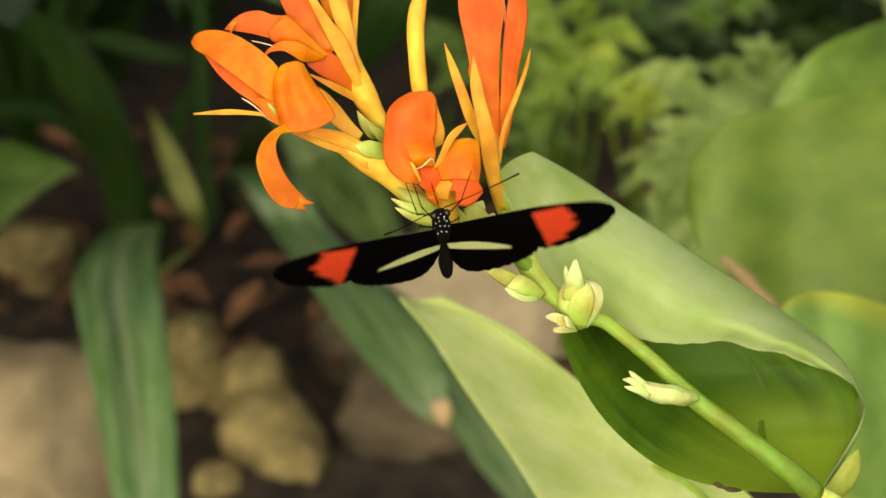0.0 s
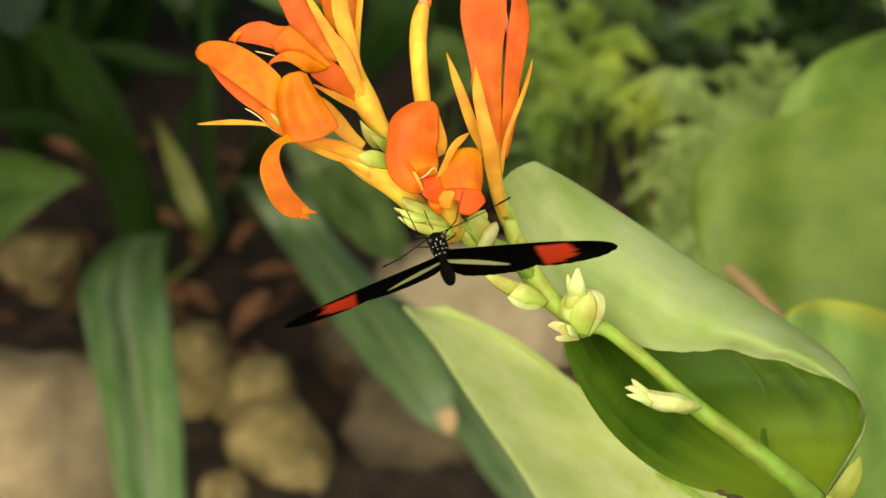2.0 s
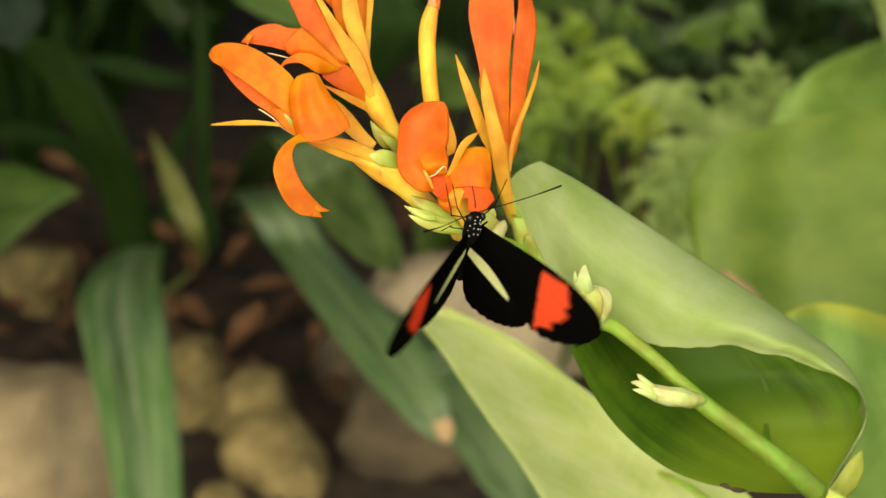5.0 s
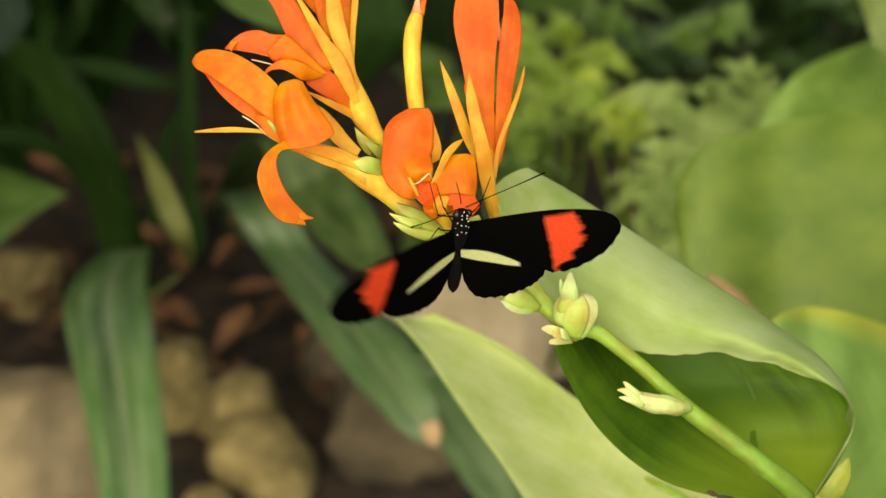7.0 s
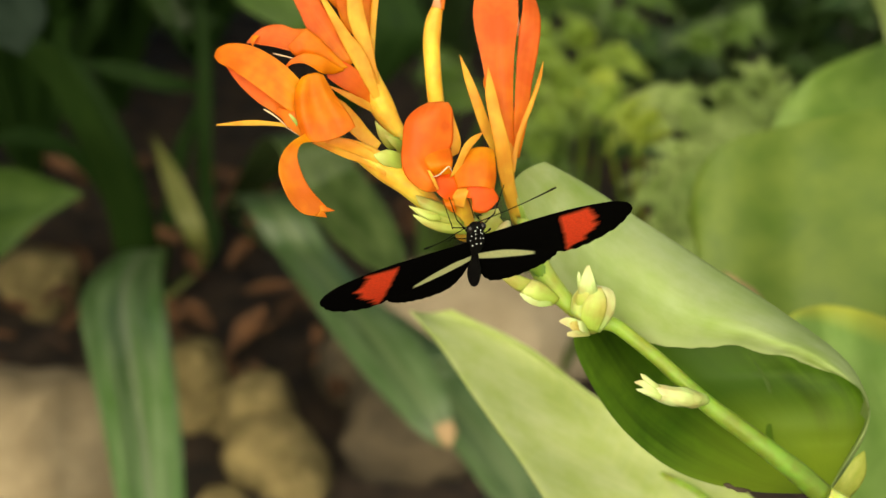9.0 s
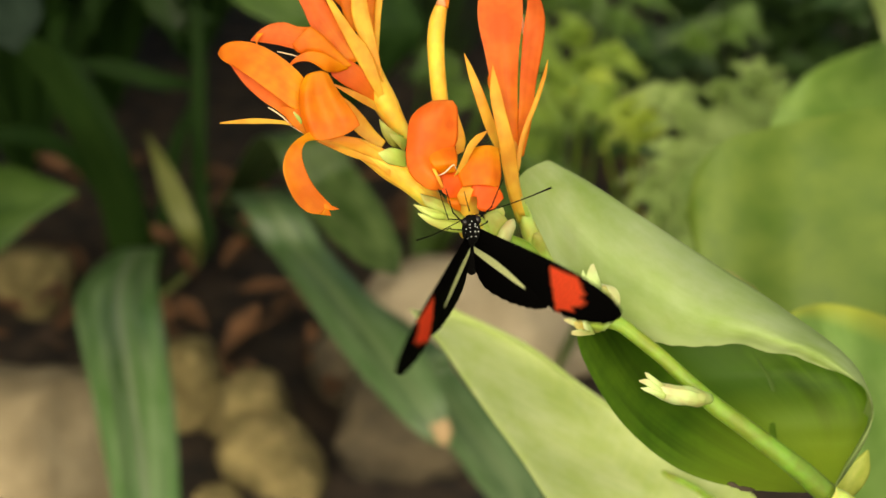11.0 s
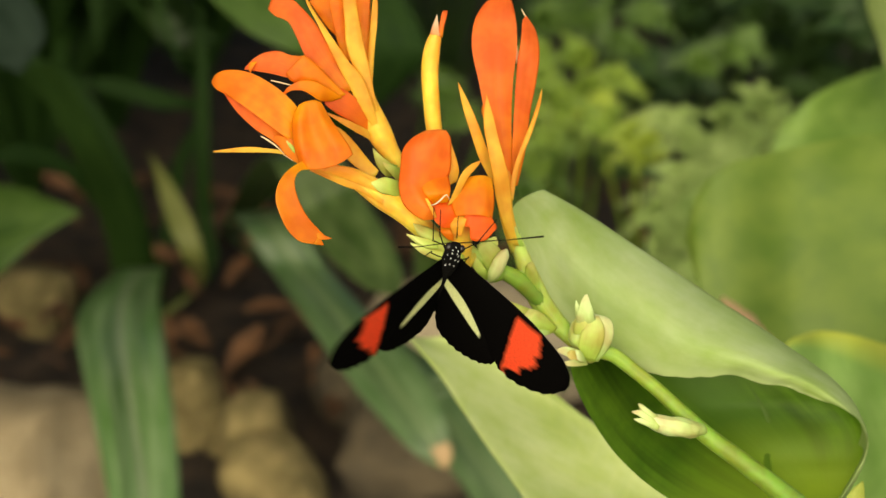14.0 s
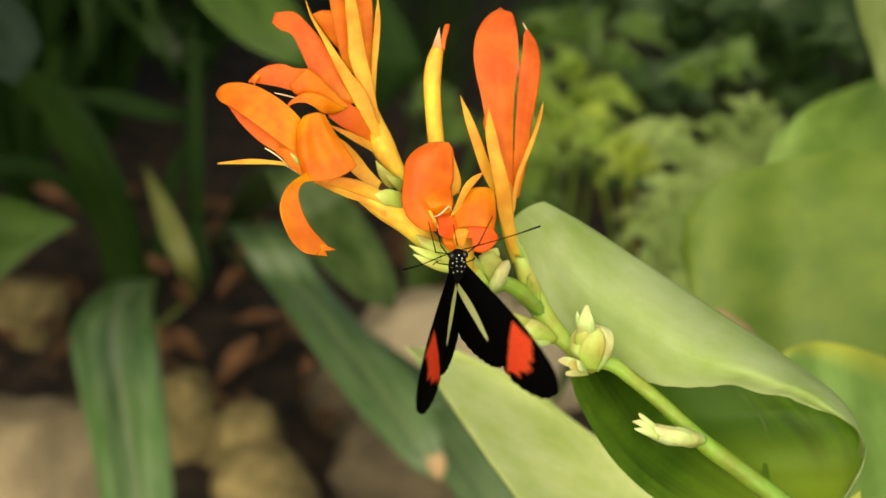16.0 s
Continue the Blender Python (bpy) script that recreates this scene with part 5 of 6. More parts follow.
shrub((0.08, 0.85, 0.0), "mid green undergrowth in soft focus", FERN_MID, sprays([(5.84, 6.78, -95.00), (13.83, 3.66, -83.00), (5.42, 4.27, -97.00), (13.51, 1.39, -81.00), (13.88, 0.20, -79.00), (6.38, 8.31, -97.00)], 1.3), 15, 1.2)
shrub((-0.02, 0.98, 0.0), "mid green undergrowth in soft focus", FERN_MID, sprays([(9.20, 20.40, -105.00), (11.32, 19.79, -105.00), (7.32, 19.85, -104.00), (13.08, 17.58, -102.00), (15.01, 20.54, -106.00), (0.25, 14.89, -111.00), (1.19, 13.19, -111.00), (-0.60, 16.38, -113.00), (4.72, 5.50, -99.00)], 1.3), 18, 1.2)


def undergrowth(base, seed, stems=24, spread=0.22, tall=0.34):
    rnd = random.Random(seed)
    ob = thing("feathery_shrub", base, "green undergrowth with shade put into its dark colour", "shrub", "feathery shrubs")
    for k in range(stems):
        a, reach = rnd.uniform(0, 2 * math.pi), spread * math.sqrt(rnd.random())
        top = Vector(base) + Vector((math.cos(a) * reach, math.sin(a) * reach, tall * rnd.uniform(0.35, 1.0)))
        mid = Vector(base).lerp(top, 0.5) + Vector((0, 0, 0.06))
        bm = tube([base, tuple(mid), tuple(top)], [0.003, 0.002, 0.001], 10, 5)
        for p in spline([base, mid, top], 12)[6:]:
            for w in range(5):
                t = rnd.uniform(0, 2 * math.pi)
                d = Vector((math.cos(t), math.sin(t), rnd.uniform(-0.2, 0.7))).normalized()
                size = 0.03 * rnd.uniform(0.7, 1.4)
                ribbon([p, p + d * size * 0.5 + Vector((0, 0, size * 0.12)), p + d * size], [size * 0.08, size * 0.27, size * 0.02], (rnd.uniform(-0.5, 0.5), rnd.uniform(-0.7, 0.1), 1), 0.2, 6, 3, bm=bm)
        part("sprig", bm, FERN_SHADE, ob, "", WORLD)


for k, (x, y, spread, tall) in enumerate(((0.24, 1.15, 0.16, 0.24), (0.00, 1.30, 0.22, 0.34), (0.36, 1.25, 0.22, 0.34), (-0.30, 1.35, 0.26, 0.4), (-0.55, 1.20, 0.26, 0.4))):
    undergrowth((x, y, 0.0), 4 + k, 24, spread, tall)


# ---- small tree out of view, added to keep the strap-leaved plants in shade ----
def shade_tree():
    rnd = random.Random(21)
    base = (-1.0, 1.5, 0.0)
    ob = thing("unseen_tree", base, "unseen small leafy tree added to shade the strap-leaved plants", "tree")
    top = Vector((-0.65, 1.05, 0.88))
    part("trunk", tube([base, (-0.98, 1.42, 0.35), (-0.85, 1.25, 0.65), tuple(top)], [0.035, 0.03, 0.024, 0.015], 20, 10, lumpy=0.2), LITTER, ob, "brown trunk", WORLD)
    # the added crown blocks sun and sky above the left background
    bm = bmesh.new()
    for k in range(90):
        a = rnd.uniform(0, 2 * math.pi)
        r = math.sqrt(rnd.random())
        end = Vector((-0.68 + 0.75 * math.cos(a) * r, 1.10 + 0.90 * math.sin(a) * r, rnd.uniform(0.80, 1.15)))
        if end.x > -0.30 and end.y < 0.75:
            end.x -= 0.45
        if end.y > 1.0:
            end.z -= 0.30
        if k % 3 == 0:
            end = Vector((rnd.uniform(-1.0, -0.46), rnd.uniform(0.25, 0.8), rnd.uniform(0.45, 0.9)))
        mid = (top + end) / 2 + Vector((0, 0, 0.08))
        part("limb", tube([tuple(top), tuple(mid), tuple(end)], [0.012, 0.008, 0.003], 10, 6), LITTER, ob, "", WORLD)
        for q in spline([top, mid, end], 34)[4:]:
            for _ in range(2):
                d = Vector((rnd.gauss(0, 1), rnd.gauss(0, 1), rnd.gauss(0, 0.4))).normalized()
                size = rnd.uniform(0.08, 0.14)
                ribbon([q, q + d * size * 0.5, q + d * size + Vector((0, 0, -0.02))], [0.004, size * 0.24, 0.002], (rnd.uniform(-0.4, 0.4), rnd.uniform(-0.4, 0.4), 1), 0.2, 6, 3, bm=bm)
    part("crown", bm, FERN_SHADE, ob, "dense dark green leaves", WORLD)


shade_tree()


# ---- stones on the soil ----
def stone(at, size, material, seed, label):
    """A worn angular stone: a lump cut by a few slanting planes, sunk a little into the soil."""
    rnd = random.Random(int(seed * 100))
    bm = blob((0, 0, 0), (1, 1, 1), seed, 0.18, 4)
    cuts = []
    for k in range(9):
        n = Vector((rnd.gauss(0, 1), rnd.gauss(0, 1), rnd.gauss(0.25, 0.7))).normalized()
        cuts.append((n, rnd.uniform(0.62, 0.86)))
    for v in bm.verts:
        for n, h in cuts:
            over = v.co.dot(n) - h
            if over > 0:
                v.co -= n * over * 0.96
        v.co += v.co.normalized() * 0.07 * noise.noise(v.co * 4 + Vector((seed, 0, 0)))
        v.co = Vector((v.co.x * size[0], v.co.y * size[1], max(v.co.z, -0.55) * size[2]))
    me = bpy.data.meshes.new("stone")
    bm.to_mesh(me)
    bm.free()
    me.materials.append(material)
    for f in me.polygons:
        f.use_smooth = True
    ob = new("stone", me)
    ob.location = (at[0], at[1], size[2] * 0.5)
    ob.rotation_euler = (0, 0, seed)
    return tagged(ob, label, "stone", "stones on the soil")


stone((-0.291, 0.722, 0.030), (0.105, 0.080, 0.082), STONE, 0.6, "large sandy stone lying on dark soil")
stone((-0.180, 0.818, 0.020), (0.027, 0.034, 0.046), STONE_MOSS, 1.4, "mossy yellowish stone on dark soil")
stone((-0.134, 0.795, 0.020), (0.038, 0.032, 0.036), STONE_MOSS, 3.1, "mossy sandy stone on dark soil")
stone((-0.119, 0.750, 0.020), (0.050, 0.032, 0.030), STONE_MOSS, 2.3, "mossy yellowish stone on dark soil")
stone((-0.154, 0.710, 0.010), (0.018, 0.016, 0.016), STONE_MOSS, 4.0, "small mossy stone on dark soil")
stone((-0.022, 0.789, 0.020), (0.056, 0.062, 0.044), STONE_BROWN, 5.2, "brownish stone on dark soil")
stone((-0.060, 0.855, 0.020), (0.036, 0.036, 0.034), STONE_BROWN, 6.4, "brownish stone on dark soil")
stone((0.040, 0.878, 0.019), (0.108, 0.064, 0.070), STONE_PALE, 0.2, "large sandy stone lying on dark soil")
stone((-0.323, 0.972, 0.020), (0.042, 0.040, 0.028), STONE_MOSS, 7.7, "mossy brown stone on dark soil")


# ---- fallen leaves on the soil ----
def litter():
    rnd = random.Random(12)
    bm = bmesh.new()
    for k in range(340):
        x, y = rnd.uniform(-0.6, 0.5), 0.80 + 0.35 * rnd.random()
        a, size = rnd.uniform(0, 6.28), rnd.uniform(0.007, 0.024)
        d = Vector((math.cos(a), math.sin(a), rnd.uniform(-0.2, 0.4)))
        c = Vector((x, y, 0.028 + 0.02 * noise.noise(Vector((x * 1.7, (y - 1.1) * 1.7, 4)))))
        ribbon([c - d * size, c, c + d * size], [0.002, size * 0.4, 0.002], (rnd.uniform(-0.3, 0.3), rnd.uniform(-0.3, 0.3), 1), 0.4, 6, 4, bm=bm)
    me = bpy.data.meshes.new("leaf_litter")
    bm.to_mesh(me)
    bm.free()
    me.materials.append(LITTER)
    return tagged(new("leaf_litter", me), "dry brown fallen leaves on the soil", "leaf litter", kind="stuff")


litter()

# ---- the butterfly ----
# local frame in metres: x to its right, y to its head, z to its back
butterfly = new("butterfly")
tagged(butterfly, "black butterfly with red wing bands drinking at an orange flower", "butterfly")
HOME[butterfly] = Matrix.Identity(4)
CM = Matrix.Scale(0.01, 4)


def insect(name, bm, material, label="", parent=None, thick=0.0):
    return part(name, bm, material, parent or butterfly, label, CM, thick)


def wing(name, front, rear, material, side, height, label):
    n, m = 40, 12
    a, b = spline(front, n), spline(rear, n)
    rows = []
    for i in range(n):
        row = []
        for j in range(m):
            u = j / (m - 1)
            q = a[i].lerp(b[i], u)
            jag = (0.020 * math.sin(i * 1.9) + 0.016 * noise.noise(Vector((i * 0.7, side, 0)))) * (u ** 6)
            q = Vector((q.x * side, q.y + jag, height + 0.05 * math.sin(math.pi * u) * math.sin(math.pi * min(i / n + 0.1, 1))))
            row.append(q)
        rows.append(row if side > 0 else row[::-1])
    bm = bmesh.new()
    skin(bm, rows)
    return insect(name, bm, material, label, thick=0.00012)


FW_FRONT = [(0.04, 0.66, 0), (0.5, 0.64, 0), (1.2, 0.65, 0), (1.9, 0.63, 0), (2.5, 0.55, 0), (2.95, 0.43, 0), (3.2, 0.26, 0), (3.30, 0.06, 0)]
FW_REAR = [(0.04, 0.10, 0), (0.6, -0.02, 0), (1.15, -0.26, 0), (1.7, -0.66, 0), (2.15, -0.75, 0), (2.6, -0.64, 0), (3.02, -0.41, 0), (3.27, -0.08, 0)]
HW_FRONT = [(0.04, 0.18, 0), (0.4, 0.12, 0), (0.8, 0.02, 0), (1.2, -0.12, 0), (1.55, -0.30, 0), (1.75, -0.55, 0), (1.72, -0.78, 0)]
HW_REAR = [(0.04, -0.16, 0), (0.14, -0.68, 0), (0.36, -1.02, 0), (0.76, -1.11, 0), (1.15, -1.07, 0), (1.48, -0.96, 0), (1.70, -0.80, 0)]
wings = []
for side, word in ((1, "right"), (-1, "left")):
    fw = wing("forewing", FW_FRONT, FW_REAR, FOREWING, side, 0.02, "velvet black forewing with a ragged red band")
    hw = wing("hindwing", HW_FRONT, HW_REAR, HINDWING, side, 0.0, "black hindwing with a pale yellow bar")
    wings.append((side, fw, hw))

insect("thorax", tube([(0, 0.88, 0.05), (0, 0.80, 0.07), (0, 0.62, 0.08), (0, 0.35, 0.04), (0, 0.10, 0.0)], [0.10, 0.16, 0.175, 0.15, 0.08], 18, 14, lumpy=0.06), BLACK, "furry black thorax")
insect("abdomen", tube([(0, 0.14, 0.0), (0, -0.15, 0.0), (0, -0.50, -0.01), (0, -0.82, -0.02), (0, -0.95, -0.02)], [0.07, 0.10, 0.14, 0.10, 0.02], 20, 14, lumpy=0.05), BLACK, "slender black abdomen")
head = insect("head", blob((0, 0.97, 0.13), (0.155, 0.12, 0.13), 1.0, 0.06), BLACK, "black head with white dots")
for s in (-1, 1):
    insect("eye", blob((s * 0.12, 0.99, 0.14), (0.075, 0.085, 0.085), 2.0, 0.02, 2), EYE, "", head)
    # antenna with a thickened club
    insect("antenna", tube([(s * 0.05, 1.12, 0.13), (s * 0.45, 1.24 + 0.14 * s, 0.26), (s * (0.85 + 0.1 * s), 1.34 + 0.28 * s, 0.34), (s * (1.3 + 0.2 * s), 1.42 + 0.42 * s, 0.36)], [0.012, 0.010, 0.010, 0.019], 20, 6), BLACK, "long thin black antenna", head)
for y0, kx, ky, ex, ey in ((0.82, -0.38, 0.86, -0.50, 1.42), (0.66, -0.28, 1.00, -0.36, 1.38), (0.70, 0.44, 0.98, 0.74, 1.36), (0.5, -0.34, 0.52, -0.40, 0.10), (0.5, 0.34, 0.52, 0.40, 0.10)):
    s = math.copysign(1, kx)
    insect("leg", tube([(s * 0.10, y0, -0.04), (kx, ky, -0.10), (kx + s * 0.02, ky + 0.03, -0.12), (ex, ey, -0.42)], [0.015, 0.012, 0.011, 0.008], 14, 6), BLACK, "thin black leg")
insect("proboscis", tube([(0, 1.14, 0.02), (-0.03, 1.32, 0.0), (-0.05, 1.50, -0.2)], [0.012, 0.010, 0.008], 12, 6), BLACK, "thin black proboscis", head)
for x, y, z in ((-0.05, 1.02, 0.245), (0.055, 1.01, 0.245), (-0.045, 0.94, 0.252), (0.05, 0.95, 0.252), (0.0, 1.07, 0.21), (-0.11, 0.83, 0.19), (0.10, 0.84, 0.20), (-0.04, 0.79, 0.235), (0.05, 0.77, 0.24), (-0.13, 0.71, 0.19), (0.12, 0.70, 0.20), (-0.03, 0.65, 0.255), (0.06, 0.62, 0.25), (-0.10, 0.58, 0.22)):
    insect("white_dot", blob((x, y, z), (0.014, 0.017, 0.010), 4.0, 0.1, 1), SPOT, "", head if y > 0.9 else butterfly)

